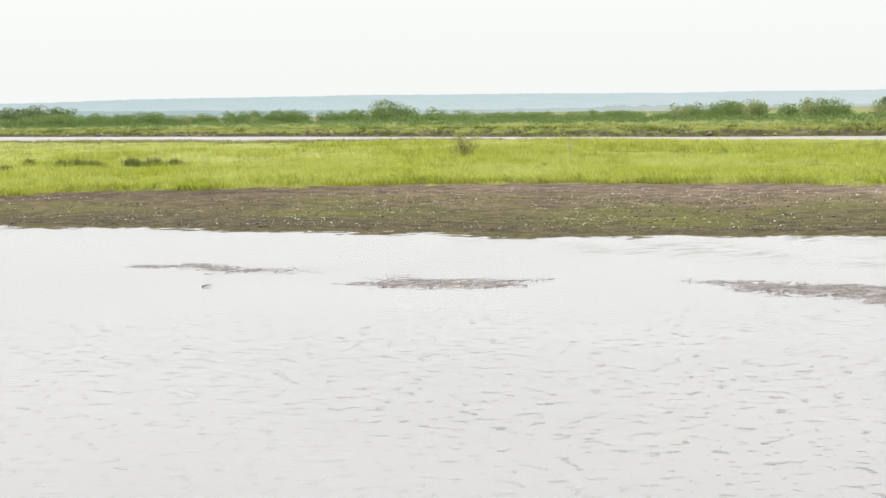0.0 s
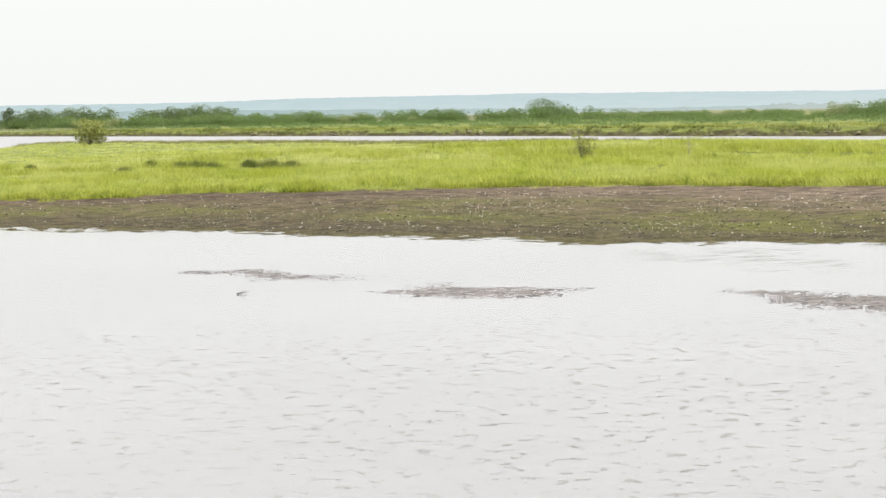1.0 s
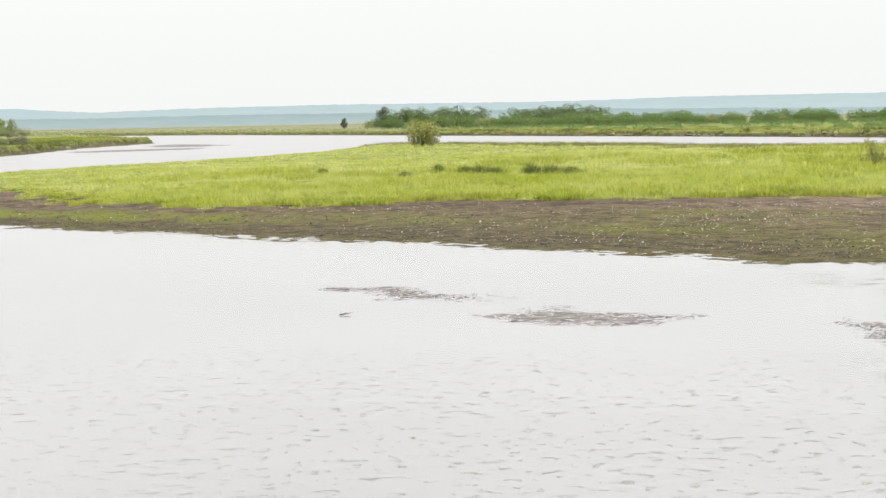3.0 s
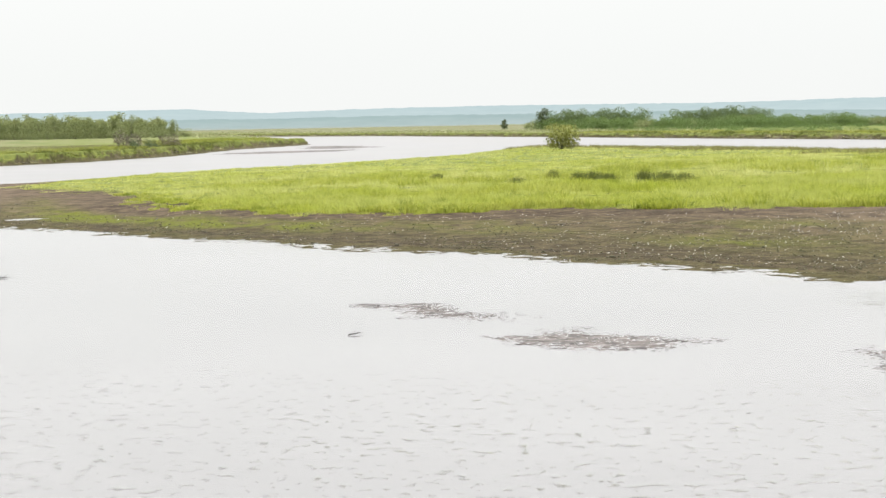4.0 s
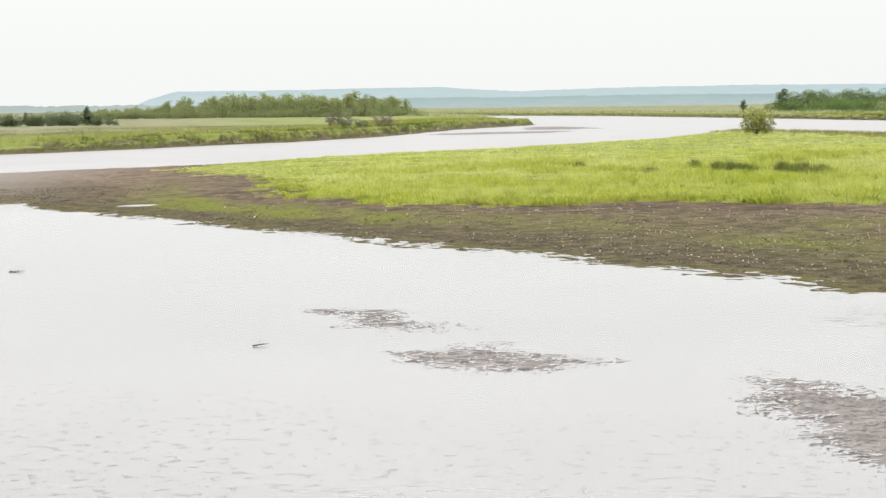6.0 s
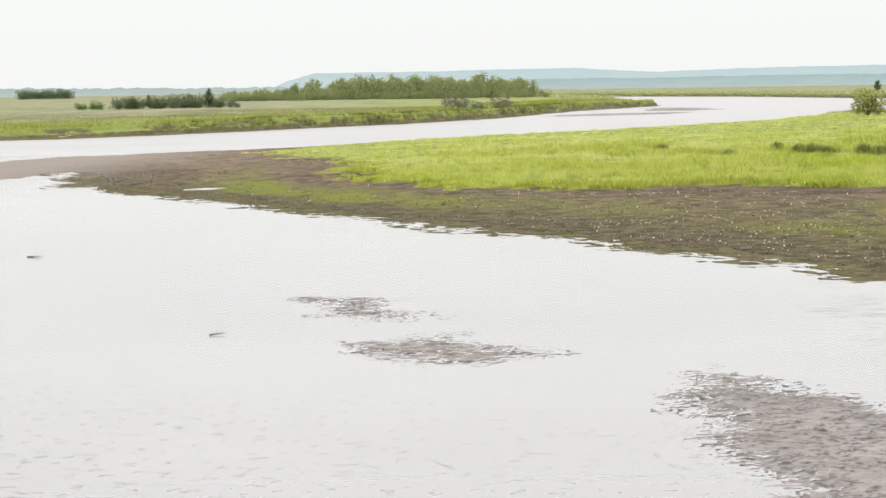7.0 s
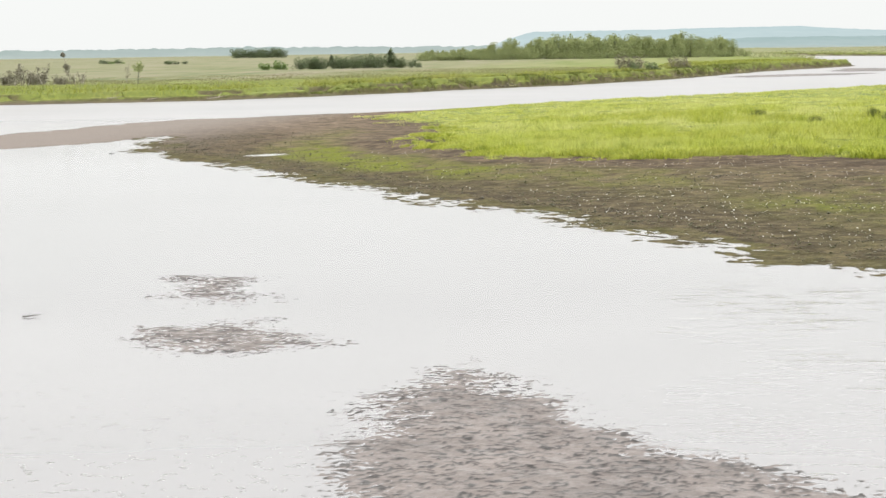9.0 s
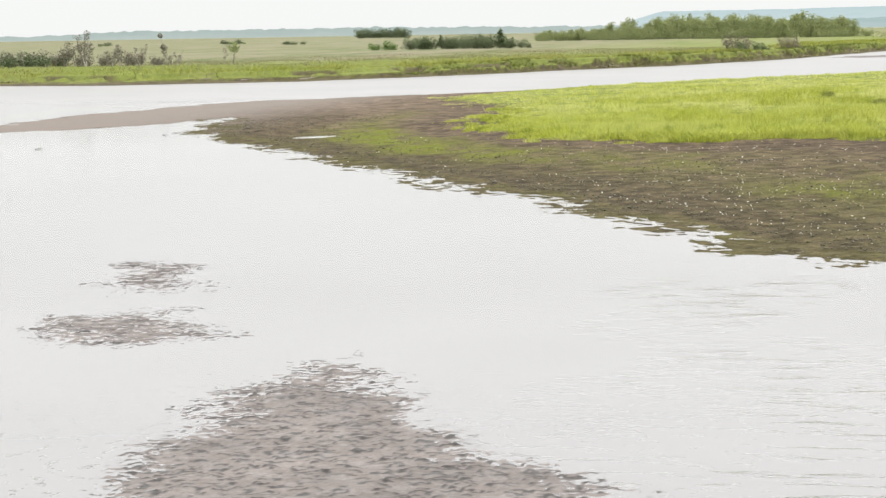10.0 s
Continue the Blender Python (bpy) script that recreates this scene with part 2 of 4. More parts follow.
HEDGE = mat_leaf("hedge_leaves", (0.075, 0.112, 0.042), (0.150, 0.195, 0.075), None, 0.35)
COPSE = mat_leaf("copse_leaves", (0.128, 0.160, 0.062), (0.290, 0.312, 0.130), None, 0.42)
BARK = mat_plain("bark", (0.06, 0.060, 0.045), (0.13, 0.125, 0.095), 6, 0.9, (1, 1, 0.25))
DEADWOOD = mat_plain("weathered_wood", (0.13, 0.11, 0.09), (0.34, 0.30, 0.25), 7, 0.9, (1, 1, 0.2))
BLEACHED = mat_plain("bleached_wood", (0.36, 0.33, 0.29), (0.62, 0.58, 0.52), 7, 0.9, (1, 1, 0.2))
DRIFT = mat_plain("wet_driftwood", (0.020, 0.016, 0.013), (0.055, 0.045, 0.038), 9, 0.6)
TUFT = mat_leaf("bank_sedge", (0.038, 0.052, 0.010), (0.150, 0.168, 0.032), None, 0.3)
TWIG_LEAF = mat_leaf("dry_twig_leaves", (0.090, 0.074, 0.052), (0.230, 0.200, 0.150), None, 0.25)
SCRUB = mat_leaf("grey_scrub_leaves", (0.100, 0.094, 0.066), (0.235, 0.214, 0.162), None, 0.25)
TURF = mat_leaf("slumped_turf", (0.040, 0.034, 0.017), (0.150, 0.134, 0.052), None, 0.0)
SHELL = mat_plain("shell_white", (0.55, 0.53, 0.50), (0.80, 0.79, 0.77), 12, 0.6, bump=0.002)
CLOD = mat_leaf("mud_clod", (0.026, 0.022, 0.015), (0.098, 0.082, 0.056), (0.072, 0.072, 0.020), 0.0, 0.25)
# first colour of each ridge: painted haze that glows over the forest colour
HILL = mat_distance("hills_painted_haze", (0.565, 0.705, 0.735), (0.05, 0.08, 0.05), 0.93)
BELT = mat_distance("forest_painted_haze", (0.46, 0.595, 0.61), (0.04, 0.07, 0.04), 0.85, 16.0)

WOODS = mat_distance("woods_painted_haze", (0.50, 0.60, 0.59), (0.05, 0.07, 0.04), 0.80, 14.0)


# ---------------------------------------------------------------- the plan, in metres
BAR_SHORE = [(120, -62), (70, -36), (40, -9), (26.3, 4), (20.8, 9), (17.4, 12.2), (15.4, 16), (11.3, 23.4), (8.6, 29.6), (6.2, 33),
             (0.3, 42.2), (-4.5, 51.2), (-9.2, 59.8), (-14.8, 69), (-19.8, 79), (-21.2, 86), (-23.2, 95), (-25.2, 101.5), (-26, 91.5),
             (-30.6, 82.2), (-34, 80), (-42, 73), (-52, 60), (-56, 64), (-46, 80), (-38, 90), (-39, 105), (-36.5, 122), (-34, 136), (-22.5, 147),
             (-15, 153), (-3, 162), (15, 187), (39, 227), (60, 297), (67, 291), (81, 214), (91, 151), (100, 143), (108, 116), (116, 95), (128, 40), (140, -45)]
BAR_GRASS = [(120, -22), (90, -5), (62, 17), (48, 30.5), (39.5, 47.5), (36, 49.8), (31.6, 53.5), (25, 56), (20.5, 58), (13.5, 60), (12, 57.8), (8.3, 59.6),
             (5, 59.6), (2.4, 63), (-1.2, 73.6), (-3.9, 87.5), (-4.4, 98), (-5.5, 104), (-8, 109.2), (-12.6, 121), (-12.2, 141), (-5, 156),
             (12, 181), (35, 221), (58, 289), (62, 285), (76, 214), (86, 149), (95, 142), (103, 113), (111, 95), (122, 40)]
FAR_SHORE = [(-900, 170), (-180, 208), (-87, 201), (-72, 197), (-49, 208), (-32, 237), (-25, 256), (-11, 280), (5, 333), (20, 414), (46, 510), (46, 560), (42, 720),
             (30, 1000), (24, 1112), (80, 925), (105, 838), (130, 640), (145, 450), (155, 340), (158, 260), (162, 200), (172, 165), (195, 100), (225, 0), (300, -120),
             (900, -300), (7000, -600), (7000, 7000), (-7000, 7000), (-7000, 100)]
BACK_SHORE = [(-7000, -300), (-300, -220), (300, -280), (7000, -900), (7000, -7000), (-7000, -7000)]


def lattice_noise(x, y, seed=0):
    """Smooth noise from -1 to 1 on unit cells."""
    xi, yi = np.floor(x), np.floor(y)
    fx, fy = x - xi, y - yi
    fx, fy = fx * fx * (3 - 2 * fx), fy * fy * (3 - 2 * fy)

    def corner(a, b):
        v = np.sin(a * 127.1 + b * 311.7 + seed * 74.7) * 43758.5453
        return 2 * (v - np.floor(v)) - 1
    top = corner(xi, yi) * (1 - fx) + corner(xi + 1, yi) * fx
    low = corner(xi, yi + 1) * (1 - fx) + corner(xi + 1, yi + 1) * fx
    return top * (1 - fy) + low * fy


def rough_noise(x, y, size, octaves=3, seed=0):
    return sum(lattice_noise(x / size * 2 ** k, y / size * 2 ** k, seed + k) * 0.55 ** k for k in range(octaves))


def inside_by(x, y, poly):
    """Metres inside a polygon's edge; negative outside."""
    far, within = np.full(x.shape, 1e9), np.zeros(x.shape, bool)
    for (ax, ay), (bx, by) in zip(poly, poly[1:] + poly[:1]):
        dx, dy = bx - ax, by - ay
        u = np.clip(((x - ax) * dx + (y - ay) * dy) / (dx * dx + dy * dy), 0, 1)
        far = np.minimum(far, np.hypot(x - ax - u * dx, y - ay - u * dy))
        if ay != by:
            within ^= ((ay > y) != (by > y)) & (x < dx * (y - ay) / dy + ax)
    return np.where(within, far, -far)


def smooth(a, b, v):
    u = np.clip((v - a) / (b - a), 0, 1)
    return u * u * (3 - 2 * u)


def ground_height(x, y):
    """Height of the ground, and its cover: turf, moss, wetness."""
    wob = 0.3 * rough_noise(x, y, 5, 2, 3)
    shore = inside_by(x, y, BAR_SHORE) + wob + 0.35 * rough_noise(x, y, 2.0, 2, 9) + 0.35 * rough_noise(x, y, 0.8, 2, 13)
    turf = inside_by(x, y, BAR_GRASS) + 1.2 * rough_noise(x, y, 6, 3, 5) + 0.7 * rough_noise(x, y, 2.2, 2, 7) - 1.5 * smooth(8, -4, x) * np.maximum(rough_noise(x, y, 4.0, 3, 8), -0.2)
    bank = inside_by(x, y, FAR_SHORE) + 0.8 * rough_noise(x, y, 7, 3, 21)
    back = inside_by(x, y, BACK_SHORE)
    t = np.clip(shore / np.maximum(shore - turf, 0.5), 0, 1)
    bar = np.where(turf > 0, 0.45 + (0.75 + 0.50 * smooth(15, 65, x) * smooth(70, 125, y + 0.4 * x)) * (1 - np.exp(-np.maximum(turf, 0) / (22 - 13 * smooth(105, 150, y + 0.4 * x)))), 0.02 + 0.43 * t)
    bar = bar + 0.035 * rough_noise(x, y, 2.0, 3, 31) * (1 + smooth(0, 8, turf)) + 0.02 * np.minimum(rough_noise(x, y, 0.9, 2, 35), 0) * smooth(6, 0.5, shore)
    pool = np.exp(-(((x + 11.0 - 0.3 * (y - 72.3)) / 0.95) ** 2 + ((y - 72.3) / 1.5) ** 2)) + 0.12 * rough_noise(x, y, 1.5, 2, 37)
    bar = bar * (1 - 0.85 * smooth(0.0, 0.3, np.exp(-(((x + 9.0) / 5.0) ** 2 + ((y - 70.5) / 6.5) ** 2))))
    bar = bar * (1 - smooth(0.3, 0.5, pool)) - 0.15 * smooth(0.3, 0.5, pool)
    bar = bar - 0.05 * smooth(2.2, 1.0, shore) * smooth(-22, -14, x)
    bar = np.where(shore > 0, bar, np.maximum(-0.35, 0.035 * shore - 0.05 * smooth(-22, -14, x)))
    top = 2.0 - 0.6 * smooth(30, 110, x)
    beach = 1.5 + 2.5 * smooth(-40, -75, x) - 0.9 * smooth(90, 130, x)
    apron = 2.6 * smooth(-22, -42, x)
    land = 0.2 * np.clip(bank / beach, 0, 1) + 0.1 * smooth(0, 2, bank - beach) * smooth(-22, -42, x) + (top - 0.3) * (0.45 * smooth(0, 0.9, bank - beach - apron) + 0.55 * smooth(0.5, 10, bank - beach - apron))
    land = land + 0.12 * rough_noise(x, y, 9, 3, 41) * smooth(2, 14, bank) * smooth(340, 300, y) * smooth(-110, -90, x)
    land = np.where(bank > 0, land, np.maximum(-0.35, 0.08 * bank))
    rear = np.where(back > 0, np.minimum(back * 0.1, 1.5), np.maximum(-0.35, 0.05 * back))
    z = np.maximum(np.maximum(bar, land), rear)
    on_bar = shore > 0
    green = np.where(on_bar, smooth(-0.4, 0.6, turf), smooth(0.3, 1.2, bank - beach) + (back > 2))
    patch = smooth(-0.5, 0.6, rough_noise(x, y, 6, 2, 39))
    moss = np.where(on_bar, smooth(0.10, 0.32, t) * smooth(0.78, 0.55, t) * (0.22 + 0.42 * patch + 1.25 * smooth(7, -1, x) * smooth(0.28, 0.42, t)) * smooth(-15, -7, x), 0)
    moss = moss + np.where(on_bar, 0.55 * smooth(0.04, 0.16, t) * smooth(0.42, 0.25, t) * smooth(15, 19, x) * smooth(30, 24, x) * (0.3 + 0.7 * patch), 0)
    wet = np.where(on_bar, np.maximum(smooth(0.62, 0.12, t) * (0.15 + 0.85 * smooth(-32, -4, x)), 0.30 * smooth(-24, 2, x) - 0.30 * smooth(20, 44, x)), 0.5)
    # beyond 550 m straw also pales the plain, as haze put into its colour
    straw = np.where(on_bar, smooth(-15, -30, x) + 0.2 * smooth(80, 100, y) * smooth(0, 3, turf), np.maximum(smooth(10, 45, bank) * (1 - 0.75 * smooth(40, 120, x)) * (0.5 + 0.5 * smooth(-15, -65, x)), 0.10 + 0.08 * smooth(60, 120, x) + 0.7 * smooth(550, 1000, y)))
    return z, np.clip(green, 0, 1), moss, wet, turf, bank - beach, shore, straw


# ---------------------------------------------------------------- building blocks
def put_mesh(name, verts, faces, mat, shade=False):
    """A mesh from arrays: faces all of one size."""
    verts, faces = np.asarray(verts, np.float32), np.asarray(faces, np.int32)
    me = bpy.data.meshes.new(name)
    k = faces.shape[1]
    me.vertices.add(len(verts)); me.vertices.foreach_set("co", verts.ravel())
    me.loops.add(faces.size); me.loops.foreach_set("vertex_index", faces.ravel())
    me.polygons.add(len(faces))
    me.polygons.foreach_set("loop_start", np.arange(0, faces.size, k, dtype=np.int32))
    if shade:
        me.polygons.foreach_set("use_smooth", np.ones(len(faces), bool))
    me.update(calc_edges=True)
    me.materials.append(mat)
    return me


def part(name, me, parent, label=""):
    ob = new(name, me)
    ob.parent = parent
    return tagged(ob, label) if label else ob


def spaced(lo, hi, step):
    return list(np.arange(lo, hi, step))


def growing(start, end, step, factor):
    out, at = [], start
    while abs(at) < abs(end):
        out.append(at)
        at += step
        step *= factor
    return out + [end]


# ---------------------------------------------------------------- ground, water, sandbars
xs = sorted(set(growing(-95, -6500, -1.5, 1.13) + spaced(-93.5, -45, 1.4) + spaced(-45, -26, 0.7) + spaced(-26, 45, 0.55) + spaced(45, 70, 0.7) + spaced(70, 170, 1.6) + growing(170, 6500, 2, 1.13)))
ys = sorted(set(growing(-25, -6500, -1.5, 1.2) + spaced(-24, 2, 0.7) + spaced(2, 95, 0.5) + spaced(95, 165, 0.7) + spaced(165, 345, 1.3) + growing(345, 6500, 2, 1.05)))
gx, gy = np.meshgrid(np.array(xs), np.array(ys))
gz, g_turf, g_moss, g_wet, _, _, _, g_straw = ground_height(gx, gy)
cols, rows_n = len(xs), len(ys)
ix = (np.arange(rows_n - 1)[:, None] * cols + np.arange(cols - 1)[None, :]).ravel()
ground_mesh = put_mesh("ground", np.stack([gx.ravel(), gy.ravel(), gz.ravel()], 1), np.stack([ix, ix + 1, ix + cols + 1, ix + cols], 1), GROUND, True)
cover = ground_mesh.color_attributes.new("cover", "FLOAT_COLOR", "POINT")
cover.data.foreach_set("color", np.stack([g_turf, g_moss, g_wet, np.ones_like(gz)], -1).astype(np.float32).ravel())
straw = ground_mesh.attributes.new("straw", "FLOAT", "POINT")
straw.data.foreach_set("value", g_straw.astype(np.float32).ravel())
tagged(new("ground", ground_mesh), "dark river mud, mossy flats and meadow turf", "ground", kind="structure")

wx = np.linspace(-6400, 6400, 65)
ax, ay = np.meshgrid(wx, wx)
ix = (np.arange(64)[:, None] * 65 + np.arange(64)[None, :]).ravel()
water_mesh = put_mesh("water", np.stack([ax.ravel(), ay.ravel(), 0 * ax.ravel()], 1), np.stack([ix, ix + 1, ix + 66, ix + 65], 1), WATER)
tagged(new("water", water_mesh), "shallow silvery river water with small wind ripples", "water", kind="structure")


def sandbar(poly, crown, edge, label, step=0.045, cell=0.15, name="sandbar", rise=9.0):
    """A bar of wet sand that barely breaks the surface, scalloped by the current; water stands in its scallops."""
    pts = np.array(poly)
    lo, hi = pts.min(0) - 11 * cell, pts.max(0) + 11 * cell
    px, py = np.meshgrid(np.arange(lo[0], hi[0], step), np.arange(lo[1], hi[1], step))
    d = inside_by(px, py, poly) + 2.6 * cell * rough_noise(px, py, 12 * cell, 3, 55)
    base = -0.026 + (crown + 0.026) * smooth(-rise * cell, edge, d)
    u, v = px * 0.97 + py * 0.24, py * 0.97 - px * 0.24
    broad = rough_noise(px, py, 9 * cell, 2, 81)
    rip = 0.68 * cell
    row = v / (2.7 * rip) + 0.85 * rough_noise(u, 0.5 * v, 1.6 * rip, 2, 71)
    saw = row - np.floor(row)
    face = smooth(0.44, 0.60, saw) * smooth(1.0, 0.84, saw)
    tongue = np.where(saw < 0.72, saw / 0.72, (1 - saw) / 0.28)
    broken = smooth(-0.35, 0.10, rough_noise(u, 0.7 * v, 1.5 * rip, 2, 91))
    z = base + (0.024 * (tongue - 0.5) + 0.008 * rough_noise(u, v, 1.2 * rip, 2, 61)) * smooth(-9 * cell, 0, d) + 0.007 * broad
    z = np.where(d < -11 * cell, -0.06, z)
    r, c = px.shape
    k = (np.arange(r - 1)[:, None] * c + np.arange(c - 1)[None, :]).ravel()
    me = put_mesh(name, np.stack([px.ravel(), py.ravel(), z.ravel()], 1), np.stack([k, k + 1, k + c + 1, k + c], 1), SAND, True)
    # painted shade follows the steep ripple faces, broken into dashes
    lee_shade = me.attributes.new("lee_shade", "FLOAT", "POINT")
    lee_shade.data.foreach_set("value", np.clip(0.15 + 0.95 * face * broken + 0.10 * broad, 0, 1).astype(np.float32).ravel())
    return tagged(new(name, me), label, "sandbar", kind="structure")


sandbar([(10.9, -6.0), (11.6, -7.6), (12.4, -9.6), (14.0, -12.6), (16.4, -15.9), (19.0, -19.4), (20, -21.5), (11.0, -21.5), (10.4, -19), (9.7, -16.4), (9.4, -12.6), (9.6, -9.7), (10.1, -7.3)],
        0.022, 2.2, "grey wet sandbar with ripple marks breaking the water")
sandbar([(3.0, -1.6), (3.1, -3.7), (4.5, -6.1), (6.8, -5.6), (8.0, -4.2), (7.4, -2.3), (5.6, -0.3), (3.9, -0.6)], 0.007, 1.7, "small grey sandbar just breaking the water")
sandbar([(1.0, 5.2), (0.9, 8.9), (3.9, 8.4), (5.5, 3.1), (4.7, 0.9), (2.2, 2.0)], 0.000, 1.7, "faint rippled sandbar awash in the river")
sandbar([(35, 437), (44, 470), (50, 452), (57, 428), (49, 400), (38, 402)], 0.02, 5.0, "low dark mud bar off the tip of the spit", 1.0, 2.0, "mudbar", 2.0)
sandbar([(14, 345), (27, 378), (42, 380), (36, 358), (16, 328)], 0.02, 4.0, "low dark mud bar off the tip of the spit", 1.0, 2.0, "mudbar", 2.0)


def mud_fringe(line):
    """The ragged rim of the mud, awash: low hummocks with slivers of water between them."""
    p = np.array(line, float)
    for k in range(2):
        p = np.concatenate([p[:1], np.stack([0.75 * p[:-1] + 0.25 * p[1:], 0.25 * p[:-1] + 0.75 * p[1:]], 1).reshape(-1, 2), p[-1:]])
    run = np.concatenate([[0], np.cumsum(np.hypot(*np.diff(p, axis=0).T))])
    s = np.arange(0, run[-1], 0.11)
    c = np.stack([np.interp(s, run, p[:, 0]), np.interp(s, run, p[:, 1])], 1)
    d = np.gradient(c, axis=0); d /= np.hypot(*d.T)[:, None]
    off = np.arange(-2.4, 3.2, 0.075)
    px = c[:, :1] + d[:, 1:] * off; py = c[:, 1:] - d[:, :1] * off
    shore = ground_height(px, py)[6]
    low = rough_noise(px, py, 2.6, 2, 201)
    z = 0.017 * (shore + 0.3 + 0.9 * low) + 0.022 * rough_noise(px * 0.82 + py * 0.57, (py * 0.82 - px * 0.57) * 0.6, 0.28, 3, 211) + 0.014 * rough_noise(px, py, 0.7, 2, 215)
    z = np.clip(z, -0.05, 0.06) - 0.15 * smooth(1.6, 2.4, shore) - 0.1 * smooth(-1.6, -2.4, shore)
    r, m = px.shape
    k = (np.arange(r - 1)[:, None] * m + np.arange(m - 1)[None, :]).ravel()
    me = put_mesh("mud_fringe", np.stack([px.ravel(), py.ravel(), z.ravel()], 1), np.stack([k, k + 1, k + m + 1, k + m], 1), GROUND, True)
    a = me.color_attributes.new("cover", "FLOAT_COLOR", "POINT")
    a.data.foreach_set("color", np.tile(np.array([0, 0.25, 1, 1], np.float32), r * m))
    me.attributes.new("straw", "FLOAT", "POINT")
    return tagged(new("mud_fringe", me), "ragged dark mud rim awash at the waterline", "mud", kind="structure")


mud_fringe(BAR_SHORE[2:18])


# ---------------------------------------------------------------- far hills
def ridge(name, far, profile, mat, foot, seed, label, bumpy=0.5):
    az = np.radians(np.arange(-75, 95, 0.06))
    deg = np.degrees(az)
    px, py = zip(*profile)
    top = 5.5 + 1.13 * np.interp(deg, px, py) + 0.9 * rough_noise(deg, 0 * deg, 2.2, 3, seed) + bumpy * rough_noise(deg, 0 * deg, 0.16, 3, seed + 9)
    v, levels = [], ((0.0, 0.0), (0.35, 0.45), (0.7, 0.85), (1.0, 1.0), (1.3, 0.6))
    for back, up_by in levels:
        r = far - foot + foot * back
        v.append(np.stack([r * np.sin(az), r * np.cos(az), np.maximum(top, 0.5) * up_by + (0 if up_by else -1)], 1))
    n = len(az)
    k = np.concatenate([np.arange(n - 1) + j * n for j in range(len(levels) - 1)])
    me = put_mesh(name, np.concatenate(v), np.stack([k, k + 1, k + n + 1, k + n], 1), mat, True)
    return tagged(new(name, me), label, "hills", kind="structure")


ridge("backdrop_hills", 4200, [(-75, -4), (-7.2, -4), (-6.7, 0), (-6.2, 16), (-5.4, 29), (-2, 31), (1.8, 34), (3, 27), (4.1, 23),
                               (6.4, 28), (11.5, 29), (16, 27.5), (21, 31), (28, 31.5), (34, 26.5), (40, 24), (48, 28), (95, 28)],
      HILL, 500, 3, "wooded hills under a pale blue painted haze on the horizon")
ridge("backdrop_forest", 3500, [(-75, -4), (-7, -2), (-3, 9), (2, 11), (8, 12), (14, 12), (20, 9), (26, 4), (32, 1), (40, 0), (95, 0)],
      BELT, 200, 13, "blue-green forest belt with painted haze below the hills")
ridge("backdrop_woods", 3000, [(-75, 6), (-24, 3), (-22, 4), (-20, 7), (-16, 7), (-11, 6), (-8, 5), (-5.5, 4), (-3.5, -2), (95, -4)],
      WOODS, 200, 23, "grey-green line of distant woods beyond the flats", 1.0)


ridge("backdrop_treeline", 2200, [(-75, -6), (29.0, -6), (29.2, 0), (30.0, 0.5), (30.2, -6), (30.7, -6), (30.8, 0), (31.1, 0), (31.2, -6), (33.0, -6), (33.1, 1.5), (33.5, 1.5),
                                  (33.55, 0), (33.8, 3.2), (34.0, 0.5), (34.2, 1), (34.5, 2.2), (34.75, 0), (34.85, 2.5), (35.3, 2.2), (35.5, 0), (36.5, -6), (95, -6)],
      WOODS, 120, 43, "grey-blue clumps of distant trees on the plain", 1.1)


# ---------------------------------------------------------------- cut banks
def bank_form(x, y, d):
    """The slumped edge of a cut bank: how much the turf blocks rise over the slope, and where they are grassed. d: metres behind the top of the beach."""
    lump = rough_noise(x, y, 3.0, 2, 301) + 0.35 * rough_noise(x, y, 1.1, 2, 311)
    block = smooth(-0.28, 0.10, lump)
    front = -0.55 + 0.8 * rough_noise(x, y, 4.0, 2, 321)
    edge = smooth(front, front + 0.28, d)
    lift = edge * smooth(6.5, 1.2, d) * (0.18 + 0.52 * block) - 0.25 * (1 - block) * smooth(0.0, 0.5, d) * smooth(3.5, 1.5, d)
    lift = lift * np.where(x < 100, smooth(-78, -58, x) * (0.5 + 0.5 * smooth(-55, -30, x)), 1)
    return lift, smooth(front + 0.22, front + 0.34, d) * smooth(0.30, 0.75, block + smooth(2.0, 5.0, d))


